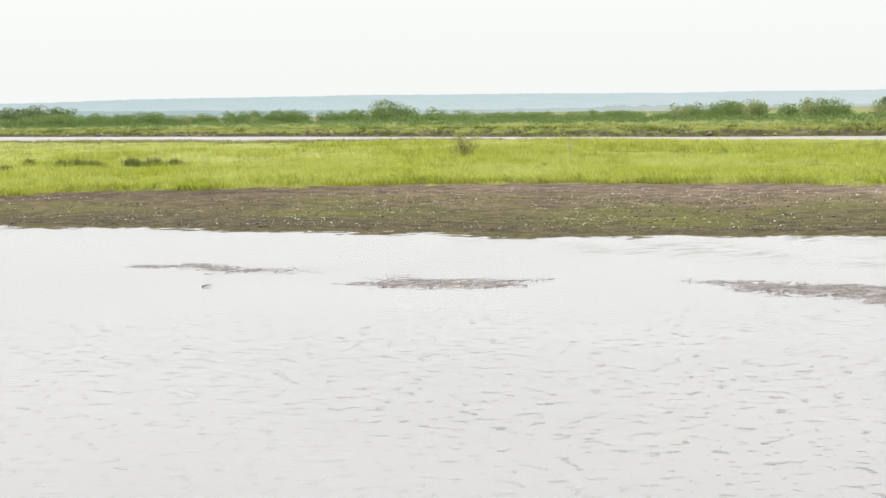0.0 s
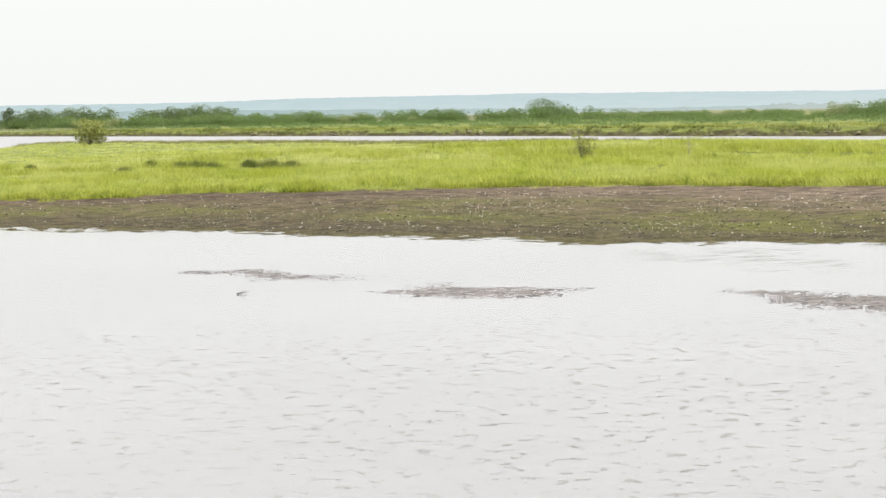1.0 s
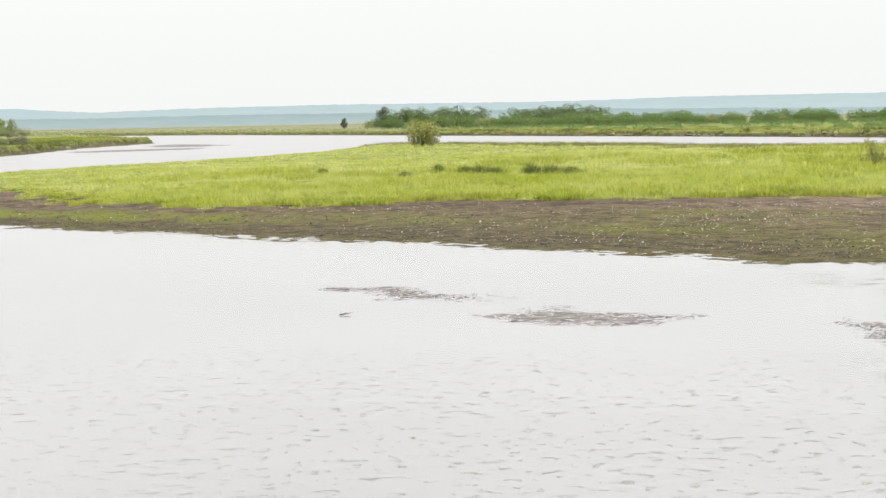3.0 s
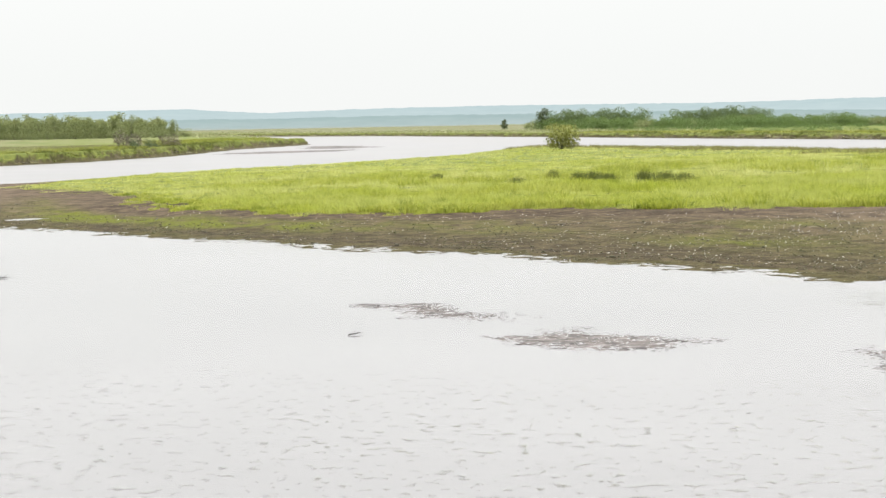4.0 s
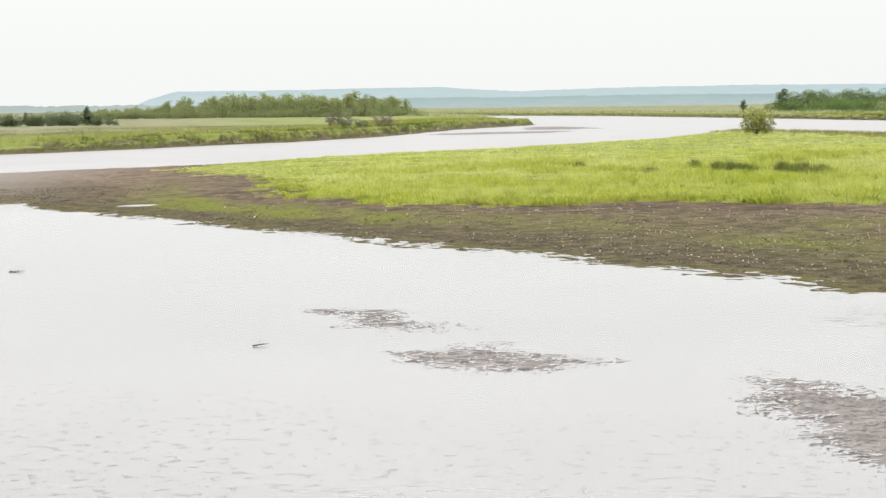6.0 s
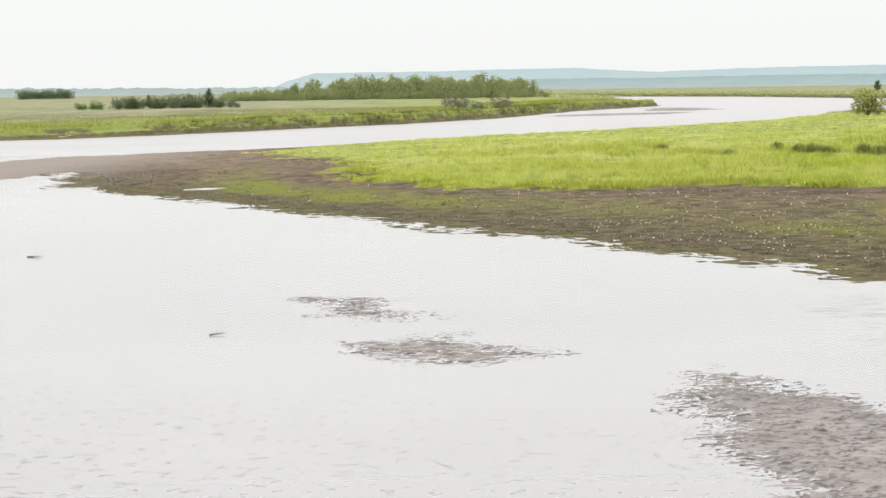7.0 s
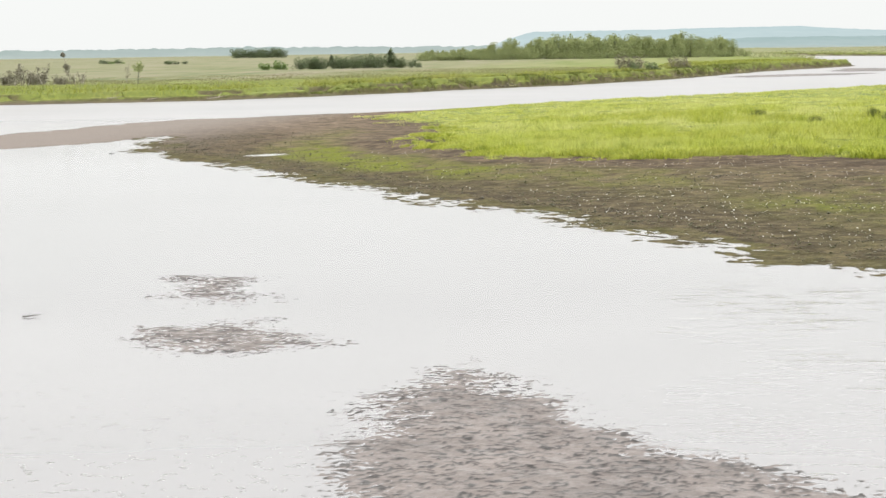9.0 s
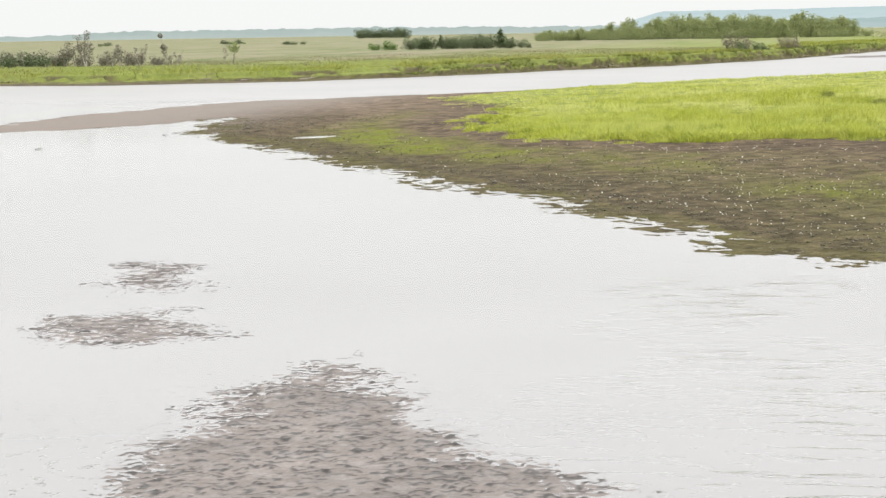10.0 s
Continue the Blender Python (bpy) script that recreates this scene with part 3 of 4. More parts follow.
def cut_bank(line, along, across, label):
    """A strip of slumped, undercut turf blocks that follows the top of the beach."""
    p = np.array(line, float)
    for k in range(2):
        p = np.concatenate([p[:1], np.stack([0.75 * p[:-1] + 0.25 * p[1:], 0.25 * p[:-1] + 0.75 * p[1:]], 1).reshape(-1, 2), p[-1:]])
    run = np.concatenate([[0], np.cumsum(np.hypot(*np.diff(p, axis=0).T))])
    s = np.arange(0, run[-1], along)
    c = np.stack([np.interp(s, run, p[:, 0]), np.interp(s, run, p[:, 1])], 1)
    d = np.gradient(c, axis=0); d /= np.hypot(*d.T)[:, None]
    nrm = np.stack([-d[:, 1], d[:, 0]], 1)
    for k in range(4):
        c = c - nrm * np.clip(ground_height(c[:, 0], c[:, 1])[5], -2, 2)[:, None] * 0.8
    off = np.concatenate([np.arange(-2.2, 1.4, across), np.arange(1.4, 7.5, 2.5 * across)])
    px, py = c[:, :1] + nrm[:, :1] * off, c[:, 1:] + nrm[:, 1:] * off
    g = ground_height(px, py)
    lift, grassed = bank_form(px, py, g[5])
    z = g[0] + lift + 0.03 * smooth(-1.6, -0.8, off)[None] - 0.3 * smooth(-1.8, -2.2, off)[None] - 0.3 * smooth(6.4, 7.3, off)[None]
    r, m = px.shape
    k = (np.arange(r - 1)[:, None] * m + np.arange(m - 1)[None, :]).ravel()
    me = put_mesh("cut_bank", np.stack([px.ravel(), py.ravel(), z.ravel()], 1), np.stack([k, k + 1, k + m + 1, k + m], 1), GROUND, True)
    a = me.color_attributes.new("cover", "FLOAT_COLOR", "POINT")
    # bare earth at full wet tone, which also paints in the undercut's shade
    a.data.foreach_set("color", np.stack([grassed, 0.35 + 0 * z, 1 + 0 * z, 1 + 0 * z], -1).astype(np.float32).ravel())
    b = me.attributes.new("straw", "FLOAT", "POINT")
    b.data.foreach_set("value", np.full(r * m, 0.15, np.float32))
    return tagged(new("cut_bank", me), label, "river bank", kind="structure")


cut_bank(FAR_SHORE[2:11], 0.5, 0.17, "slumped grassy turf blocks over a dark undercut river bank")
cut_bank(FAR_SHORE[14:24], 0.7, 0.18, "slumped grassy turf blocks over a dark undercut river bank")


# ---------------------------------------------------------------- grass
def blades(name, x, y, z, tall, wide, mat, label, category="grass", lean=0.45, bent=True, over=None):
    """Many grass blades in one mesh."""
    n = len(x)
    a = rng.uniform(0, 2 * np.pi, n)
    tilt = rng.normal(0, lean, n) * tall
    way = rng.uniform(0, 2 * np.pi, n)
    tx, ty = np.cos(way) * tilt, np.sin(way) * tilt
    if over is not None:
        tx, ty = over[:, 0] + 0.4 * tx, over[:, 1] + 0.4 * ty
    ox, oy = np.cos(a) * wide / 2, np.sin(a) * wide / 2
    base = [np.stack([x + s * ox, y + s * oy, z - 0.05], 1) for s in (-1, 1)]
    tip = np.stack([x + tx, y + ty, z + tall], 1)
    if not bent:
        v = np.stack(base + [tip], 1).reshape(-1, 3)
        k = np.arange(n) * 3
        f = np.stack([k, k + 1, k + 2], 1)
    else:
        mid = [np.stack([x + s * 0.8 * ox + 0.3 * tx, y + s * 0.8 * oy + 0.3 * ty, z + 0.6 * tall], 1) for s in (-1, 1)]
        v = np.stack(base + mid + [tip], 1).reshape(-1, 3)
        k = np.arange(n) * 5
        f = np.concatenate([np.stack([k, k + 1, k + 2], 1), np.stack([k + 1, k + 3, k + 2], 1), np.stack([k + 2, k + 3, k + 4], 1)])
    return tagged(new(name, put_mesh(name, v, f, mat)), label, category, kind="stuff")


def scatter(n, box, keep):
    x, y = rng.uniform(box[0], box[2], n), rng.uniform(box[1], box[3], n)
    g = ground_height(x, y)
    m = keep(x, y, g)
    return x[m], y[m], g[0][m], [v[m] for v in g]


def bar_grass(n, box, scale, wide, name, label, per=90, mat=GRASS, sward=0.3):
    """Grass of the river bar: domed tufts of arching blades over a short sward, thin at the edge and low towards the tip."""
    def keep(x, y, g):
        return rng.random(len(x)) < smooth(-1.3, 0.9, g[4] + 2.0 * rough_noise(x, y, 1.5, 2, 91)) * (0.45 + 0.55 * smooth(-0.5, 0.3, rough_noise(x, y, 1.7, 2, 95)))
    cx, cy, _, g = scatter(int(0.9 * n) // per, box, keep)
    big = smooth(-0.8, 0.9, 0.7 * rough_noise(cx, cy * 0.7, 3.5, 2, 101) + 0.5 * rough_noise(cx, cy * 0.8, 1.1, 2, 103))
    low = (0.7 + 0.3 * smooth(0, 3.5, g[4])) * (0.5 + 0.5 * smooth(-9, 5, cx)) * (1 - 0.5 * smooth(112, 135, cy + 0.4 * cx))
    tall = scale * (0.22 + 0.36 * big) * low * rng.uniform(0.5, 1.45, len(cx))
    reach = (0.20 + 0.95 * tall) * rng.uniform(0.7, 1.3, len(cx))
    k = np.repeat(np.arange(len(cx)), per)
    r, a = np.sqrt(rng.random(len(k))), rng.uniform(0, 2 * np.pi, len(k))
    ox, oy = r * np.cos(a) * reach[k], r * np.sin(a) * reach[k]
    h = tall[k] * (1 - 0.6 * r ** 2) * rng.uniform(0.7, 1.12, len(k))
    wind = rng.normal(0, 0.25, (len(cx), 2))
    over = np.stack([(0.85 * ox / reach[k] + wind[k, 0]) * h, (0.85 * oy / reach[k] + wind[k, 1]) * h], 1)
    sx, sy, _, sg = scatter(int(sward * n), box, keep)
    x, y = np.concatenate([cx[k] + ox, sx]), np.concatenate([cy[k] + oy, sy])
    h = np.concatenate([h, scale * 0.15 * (0.5 + 0.5 * smooth(-9, 5, sx)) * rng.uniform(0.5, 1.3, len(sx))])
    over = np.concatenate([over, rng.normal(0, 0.10, (len(sx), 2))])
    return blades(name, x, y, ground_height(x, y)[0], h, wide * rng.uniform(0.6, 1.3, len(x)), mat, label, bent=False, over=over)


bar_grass(520000, (-15, 48, 62, 84), 1.0, 0.040, "meadow_grass", "fresh yellow-green meadow grass at the edge of the mud")
bar_grass(190000, (36, 24, 75, 60), 1.0, 0.040, "meadow_grass", "fresh yellow-green meadow grass at the edge of the mud")
bar_grass(260000, (-16, 84, 112, 140), 0.9, 0.075, "meadow_grass", "pale yellow-green meadow grass with seed heads", 36, GRASS_PALE, 0.9)
bar_grass(110000, (-16, 140, 96, 292), 0.85, 0.11, "meadow_grass", "pale green meadow grass by the far channel", 26, GRASS_PALE, 0.9)
bar_grass(50000, (62, 0, 120, 84), 1.0, 0.07, "meadow_grass", "fresh yellow-green meadow grass at the edge of the mud")


def tuft_blades(name, cx, cy, per, tall, wide, mat, label, bent, category="grass"):
    k = np.repeat(np.arange(len(cx)), per)
    h0 = tall * rng.uniform(0.5, 1.3, len(cx)) * (0.35 + 0.65 * smooth(-5, 24, cx))
    ox, oy = rng.normal(0, 0.42, len(k)) * h0[k], rng.normal(0, 0.42, len(k)) * h0[k]
    x, y, h = cx[k] + ox, cy[k] + oy, h0[k] * rng.uniform(0.5, 1.1, len(k))
    return blades(name, x, y, np.maximum(ground_height(x, y)[0], 0), h, wide * rng.uniform(0.6, 1.4, len(k)), mat, label, category, bent=bent, over=np.stack([ox, oy], 1) * 1.1)


def at_edge(x, y, g):
    return (g[6] > 2) & (g[4] > -0.5) & (g[4] < 1.6) & (y < 100) & (rng.random(len(x)) < smooth(-0.7, 0.2, rough_noise(x, y, 2.5, 2, 171)))


for edge_box, edge_n in (((-10, 52, 40, 100), 26000), ((34, 10, 72, 54), 14000)):
    ex, ey, _, _ = scatter(edge_n, edge_box, at_edge)
    tuft_blades("edge_grass", ex, ey, 20, 0.50, 0.045, EDGE, "lush green grass tufts overhanging the edge of the mud", True)
ex, ey, _, _ = scatter(11000, (0, 55, 75, 110), lambda x, y, g: (g[4] > 1.5) & (rng.random(len(x)) < smooth(0.05, 0.6, rough_noise(x, y * 0.6, 7, 3, 181))))
tuft_blades("edge_grass", ex, ey, 18, 0.62, 0.05, EDGE, "taller dark green grass tufts in the meadow", False)
ex, ey, _, _ = scatter(11000, (30, 118, 92, 285), lambda x, y, g: (g[4] > 0.5) & (rng.random(len(x)) < smooth(52, 66, x) * smooth(120, 140, y) * smooth(-0.35, 0.45, rough_noise(x, y * 0.5, 13, 3, 191))))
tuft_blades("rush", ex, ey, 20, 0.42, 0.075, RUSH, "olive-brown rushes by the far channel", False, "rush")


def bank_grass(n, box, tall, wide, mat, label, near, deep):
    def keep(x, y, g):
        return (g[5] > near) & (g[5] < deep) & (g[6] < -2) & (rng.random(len(x)) < smooth(deep, 0.3 * deep + near, g[5])) & (rng.random(len(x)) < 0.45 + 0.55 * smooth(-0.5, 0.6, rough_noise(x, y, 5, 2, 111)))
    x, y, z, g = scatter(n, box, keep)
    lift, grassed = bank_form(x, y, g[5])
    on = (grassed > 0.5) & ((x > 100) | (x > -74)) | (x < -74)
    x, y, z, g = x[on], y[on], (z + np.where(x > -74, lift, 0))[on], [v[on] for v in g]
    h = tall * (0.30 + 0.9 * smooth(-0.7, 0.8, rough_noise(x, y, 4.5, 3, 121))) * (0.45 + 0.55 * smooth(0.5, 5.0, g[5])) * (1 - 0.65 * smooth(-22, -42, x) * smooth(3.0, 2.2, g[5])) * rng.uniform(0.6, 1.3, len(x))
    return blades("bank_grass", x, y, z, h, wide * rng.uniform(0.6, 1.4, len(x)), mat, label, lean=0.7, bent=False)


bank_grass(420000, (-115, 190, 12, 335), 0.62, 0.075, BANK, "tall green grass and herbs along the cut far bank", -0.9, 12)
bank_grass(200000, (-130, 205, 15, 380), 0.15, 0.12, HAY, "pale straw-coloured meadow grass on the far flats", 7, 70)
bank_grass(40000, (0, 320, 50, 520), 0.36, 0.22, BANK, "green grass on the low spit", 0.3, 40)
bank_grass(190000, (128, 90, 235, 640), 0.42, 0.16, BANK, "rough green tussock grass on the river bank", -0.9, 45)
bank_grass(50000, (20, 620, 330, 1150), 0.8, 0.5, HAZED_GRASS, "rough green tussock grass, paled by painted haze, on the distant river bank", 0.3, 90)


# ---------------------------------------------------------------- shrubs and trees
def tube(points, radii, sides=6):
    """Rings round a line, as vertices and quads."""
    v, f = [], []
    pts = [Vector(p) for p in points]
    for i, (p, r) in enumerate(zip(pts, radii)):
        d = (pts[min(i + 1, len(pts) - 1)] - pts[max(i - 1, 0)]).normalized()
        a = d.cross(Vector((0.3, 1, 0.1))).normalized()
        b = d.cross(a)
        for s in range(sides):
            w = 2 * math.pi * s / sides
            v.append(p + r * (math.cos(w) * a + math.sin(w) * b))
    for i in range(len(pts) - 1):
        for s in range(sides):
            f.append((i * sides + s, i * sides + (s + 1) % sides, (i + 1) * sides + (s + 1) % sides, (i + 1) * sides + s))
    return v, f


def wood_mesh(name, lines, mat, sides=6):
    v, f = [], []
    for pts, radii in lines:
        tv, tf = tube(pts, radii, sides)
        f += [tuple(k + len(v) for k in q) for q in tf]
        v += [tuple(p) for p in tv]
    return put_mesh(name, v, f, mat, True)


def branch(rnd, start, way, length, thick, steps=5, wander=0.18):
    p, d, pts = Vector(start), Vector(way).normalized(), []
    for i in range(steps + 1):
        pts.append(p.copy())
        d = (d + Vector((rnd.uniform(-1, 1), rnd.uniform(-1, 1), rnd.uniform(-0.5, 0.8))) * wander).normalized()
        p = p + d * length / steps
    return pts, [thick * (1 - 0.82 * i / steps) for i in range(steps + 1)]


def crown_mesh(name, centres, leaf, count, mat, seed):
    """Leaf sprays, each a small folded pair of triangles, gathered round the clump centres."""
    r = np.random.default_rng(seed)
    c = np.array([k[:3] for k in centres]); s = np.array([k[3] for k in centres])
    pick = r.choice(len(c), count, p=s ** 2 / (s ** 2).sum())
    d = r.normal(0, 1, (count, 3)); d /= np.linalg.norm(d, axis=1)[:, None]
    p = c[pick] + d * (s[pick] * r.uniform(0.45, 1.08, count) ** 0.6)[:, None] * np.array([1, 1, 0.82])
    p[:, 2] = np.maximum(p[:, 2], 0.08)
    a = r.normal(0, 1, (count, 3)); a /= np.linalg.norm(a, axis=1)[:, None]
    b = np.cross(a, r.normal(0, 1, (count, 3))); b /= np.linalg.norm(b, axis=1)[:, None]
    size = leaf * r.uniform(0.55, 1.25, count)[:, None]
    fold = np.cross(a, b) * size * 0.22
    v = np.stack([p - a * size, p - b * size * 0.5 + fold, p + a * size, p + b * size * 0.5 + fold], 1).reshape(-1, 3)
    k = np.arange(count) * 4
    return put_mesh(name, v, np.concatenate([np.stack([k, k + 1, k + 2], 1), np.stack([k, k + 2, k + 3], 1)]), mat)


def bush(name, tall, wide, leaf, count, mat, seed, label, category="shrub", low=0.10, dead=0):
    """A many-stemmed shrub."""
    rnd = random.Random(seed)
    top = new(name)
    lines, centres = [], []
    for i in range(7):
        w = 2 * math.pi * i / 7 + rnd.uniform(-0.4, 0.4)
        out = rnd.uniform(0.15, 0.5) * wide
        end = Vector((math.cos(w) * out, math.sin(w) * out, tall * rnd.uniform(0.5, 0.85)))
        lines.append(branch(rnd, (0, 0, -0.15), end, end.length, 0.018 * tall, 5, 0.12))
        centres.append((*lines[-1][0][-1], wide * rnd.uniform(0.16, 0.26)))
        centres.append((*(lines[-1][0][3] + Vector((rnd.uniform(-.2, .2) * wide, rnd.uniform(-.2, .2) * wide, 0))), wide * rnd.uniform(0.14, 0.24)))
    for i in range(14):
        w = i * 2.4 + rnd.uniform(-0.4, 0.4)
        o = rnd.uniform(0.15, 0.46) * wide
        centres.append((math.cos(w) * o, math.sin(w) * o, tall * (low + (0.72 - o / wide) * rnd.uniform(0.0, 0.9)), wide * rnd.uniform(0.12, 0.2)))
    part("trunk", wood_mesh("trunk", lines, BARK, 4), top)
    part("crown", crown_mesh("crown", centres, leaf, count, mat, seed), top)
    for i in range(dead):
        w = rnd.uniform(-0.9, 0.9)
        d = Vector((math.cos(w) * 0.9, math.sin(w) * 0.3, rnd.uniform(0.1, 0.8)))
        part("dead_branch", wood_mesh("dead_branch", [branch(rnd, (0.3 * wide, 0, 0.1), d, 0.42 * wide, 0.035, 5, 0.25)], DEADWOOD, 5), top, "grey leafless branch")
    return tagged(top, label, category)


def tree(name, tall, wide, leaf, count, mat, seed, label, bare=0.05):
    """A tapered trunk with limbs and a crown of leaf sprays in uneven clumps."""
    rnd = random.Random(seed)
    top = new(name)
    trunk = branch(rnd, (0, 0, -0.2), (rnd.uniform(-.08, .08), rnd.uniform(-.08, .08), 1), tall * 0.95, 0.022 * tall, 8, 0.05)
    lines, centres = [trunk], []
    for i in range(11):
        k = 2 + i * 6 // 11
        w = i * 2.4 + rnd.uniform(-0.5, 0.5)
        reach = wide * 0.5 * (1.05 - 0.09 * k) * rnd.uniform(0.7, 1.15)
        lines.append(branch(rnd, trunk[0][k], (math.cos(w), math.sin(w), rnd.uniform(0.15, 0.7)), reach, trunk[1][k] * 0.5, 4, 0.15))
        if trunk[0][k].z > bare * tall:
            centres.append((*lines[-1][0][-1], wide * rnd.uniform(0.15, 0.24)))
            centres.append((*lines[-1][0][2], wide * rnd.uniform(0.14, 0.2)))
    centres.append((*trunk[0][-1], wide * 0.13)); centres.append((*trunk[0][-2], wide * 0.18))
    for i in range(9):
        w = i * 2.4
        o = rnd.uniform(0.15, 0.4) * wide
        centres.append((math.cos(w) * o, math.sin(w) * o, tall * rnd.uniform(bare + 0.08, bare + 0.42), wide * rnd.uniform(0.14, 0.22)))
    part("trunk", wood_mesh("trunk", lines, BARK), top)
    part("crown", crown_mesh("crown", centres, leaf, count, mat, seed), top)
    return tagged(top, label, "tree")


def dead_tree(name, tall, seed, label, twigs=14, spread=0.5, mat=DEADWOOD, leaves=0, thick=0.045):
    rnd = random.Random(seed)
    top = new(name)
    trunk = branch(rnd, (0, 0, -0.2), (rnd.uniform(-.2, .2), rnd.uniform(-.2, .2), 1), tall, thick * tall, 8, 0.10)
    part("trunk", wood_mesh("trunk", [trunk], mat), top)
    for i in range(twigs):
        k = rnd.randint(2 if spread > 0.6 else 3, 7)
        w = rnd.uniform(0, 6.28)
        part("branch", wood_mesh("branch", [branch(rnd, trunk[0][min(k, 7)], (math.cos(w), math.sin(w), rnd.uniform(0.2, 1.2)), tall * spread * rnd.uniform(0.4, 1) * (1.1 - k / 9), trunk[1][k] * 0.6, 5, 0.25)], mat, 5), top)
    if leaves:
        part("crown", crown_mesh("crown", [(*trunk[0][k], tall * 0.19) for k in (4, 5, 6, 7)], 0.12, leaves, DARKLEAF, seed), top, "sparse grey-green leaves")
    return tagged(top, label, "tree")


def stand(ob, x, y, turn=0.0, size=1.0, sink=0.0):
    """Set a thing on the ground."""
    z = float(ground_height(np.array([float(x)]), np.array([float(y)]))[0][0])
    ob.matrix_basis = pose(x, y, max(z, 0) - sink, 0, 0, turn)
    ob.scale = (size, size, size)
    return ob


def again(ob, x, y, turn=0.0, size=1.0, up_by=1.0):
    z = float(ground_height(np.array([float(x)]), np.array([float(y)]))[0][0])
    m = pose(x, y, max(z, 0), 0, 0, turn) @ Matrix.Diagonal((size / ob.scale[0], size / ob.scale[1], size * up_by / ob.scale[2], 1))
    return copy_thing(ob, m)


# willow on the bar, and thin shrubs in the grass
stand(bush("willow_shrub", 3.5, 4.3, 0.14, 3000, WILLOW, 5, "rounded olive-green willow shrub with dead twigs in the meadow", dead=5), 50, 209, 0, 1.0)
stand(bush("sapling_shrub", 2.4, 1.7, 0.07, 1000, WILLOW, 8, "thin yellow-green shrub standing in the grass", dead=2), 50.5, 76.5)
stand(dead_tree("dead_sapling", 2.0, 4, "grey leafless sapling standing in the meadow", 22, 0.5, thick=0.02), 55, 69.7)


def tussock(seed, wide, deep, tall, label):
    r = np.random.default_rng(seed)
    n = 420
    q = r.normal(0, 0.42, (n, 2)) * (wide / 2, deep / 2)
    h = tall * (1 - 0.35 * np.hypot(q[:, 0] / wide * 2, q[:, 1] / deep * 2).clip(0, 1)) * r.uniform(0.6, 1.2, n)
    w = 0.06
    a = r.uniform(0, 6.28, n)
    lean = r.normal(0, 0.16, (n, 2)) + q * 0.12
    v = np.stack([np.c_[q[:, 0] - np.cos(a) * w / 2, q[:, 1] - np.sin(a) * w / 2, 0 * h - 0.05], np.c_[q[:, 0] + np.cos(a) * w / 2, q[:, 1] + np.sin(a) * w / 2, 0 * h - 0.05],
                  np.c_[q + lean, h]], 1).reshape(-1, 3)
    k = np.arange(n) * 3
    top = new("sedge_tussock")
    a = np.linspace(0, 2 * np.pi, 13)[:-1]
    ring = [np.c_[np.cos(a) * f * wide / 2, np.sin(a) * f * deep / 2, 0 * a + z] for f, z in ((1, -0.05), (0.7, 0.05), (0.3, 0.09), (0.02, 0.1))]
    i = np.concatenate([np.arange(12) + 12 * j for j in range(3)])
    nxt = np.concatenate([(np.arange(12) + 1) % 12 + 12 * j for j in range(3)])
    part("mound", put_mesh("mound", np.concatenate(ring), np.stack([i, nxt, nxt + 12, i + 12], 1), SEDGE, True), top)
    tagged(part("sedge_leaves", put_mesh("sedge_leaves", v, np.stack([k, k + 1, k + 2], 1), SEDGE), top), kind="stuff")
    return tagged(top, label, "sedge", "sedge tussocks in the meadow")


for i, (x, y, w, h) in enumerate(((26, 87, 2.3, 0.9), (29.6, 82, 2.9, 1.05), (17.2, 99, 1.2, 0.7), (20.6, 86, 1.6, 0.65), (24.5, 93, 1.1, 0.85))):
    for j in range(3 if w > 2 else 1):
        stand(tussock(200 + 3 * i + j, w * (0.75, 0.5, 0.4)[j], w * (0.8, 0.6, 0.6)[j], h * (0.85, 0.7, 0.75)[j], "wide dark green sedge tussock in the meadow" if w > 2.1 and j == 0 else "small dark green sedge tussock in the meadow"), x + w * (0, 0.34, -0.30)[j], y + w * (0, -0.5, 0.6)[j])

# copse on the far flats
rnd = random.Random(11)
birch = [stand(tree("birch_tree", 7.8, 6.4, 0.31, 1000, COPSE, 30 + i, "grey-green birch tree in the copse on the flats"), -66 + 15 * i, 706 + 8 * (i % 2), 40 * i) for i in range(5)]
for b in birch:
    tagged(b, group="trees of the copse")
for i in range(100):
    x = -94 + 108 * i / 99 + rnd.uniform(-1.5, 1.5)
    tall = 0.48 + 0.57 * smooth(-92, -42, x) - 0.25 * smooth(-10, 14, x)
    again(birch[i % 5], x, 700 + rnd.uniform(-14, 26), rnd.uniform(0, 360), tall * rnd.uniform(0.72, 1.1), rnd.uniform(0.85, 1.12))

for i in range(46):
    again(birch[i % 5], -98 + 60 * i / 45 + rnd.uniform(-1.5, 1.5), 696 + rnd.uniform(-10, 22), rnd.uniform(0, 360), (0.46 + 0.35 * i / 45) * rnd.uniform(0.8, 1.1), rnd.uniform(0.7, 1.0))
for i in range(34):
    again(birch[(i + 2) % 5], -45 + 56 * i / 33 + rnd.uniform(-1.5, 1.5), 712 + rnd.uniform(-6, 20), rnd.uniform(0, 360), rnd.uniform(0.8, 1.0), rnd.uniform(0.85, 1.0))

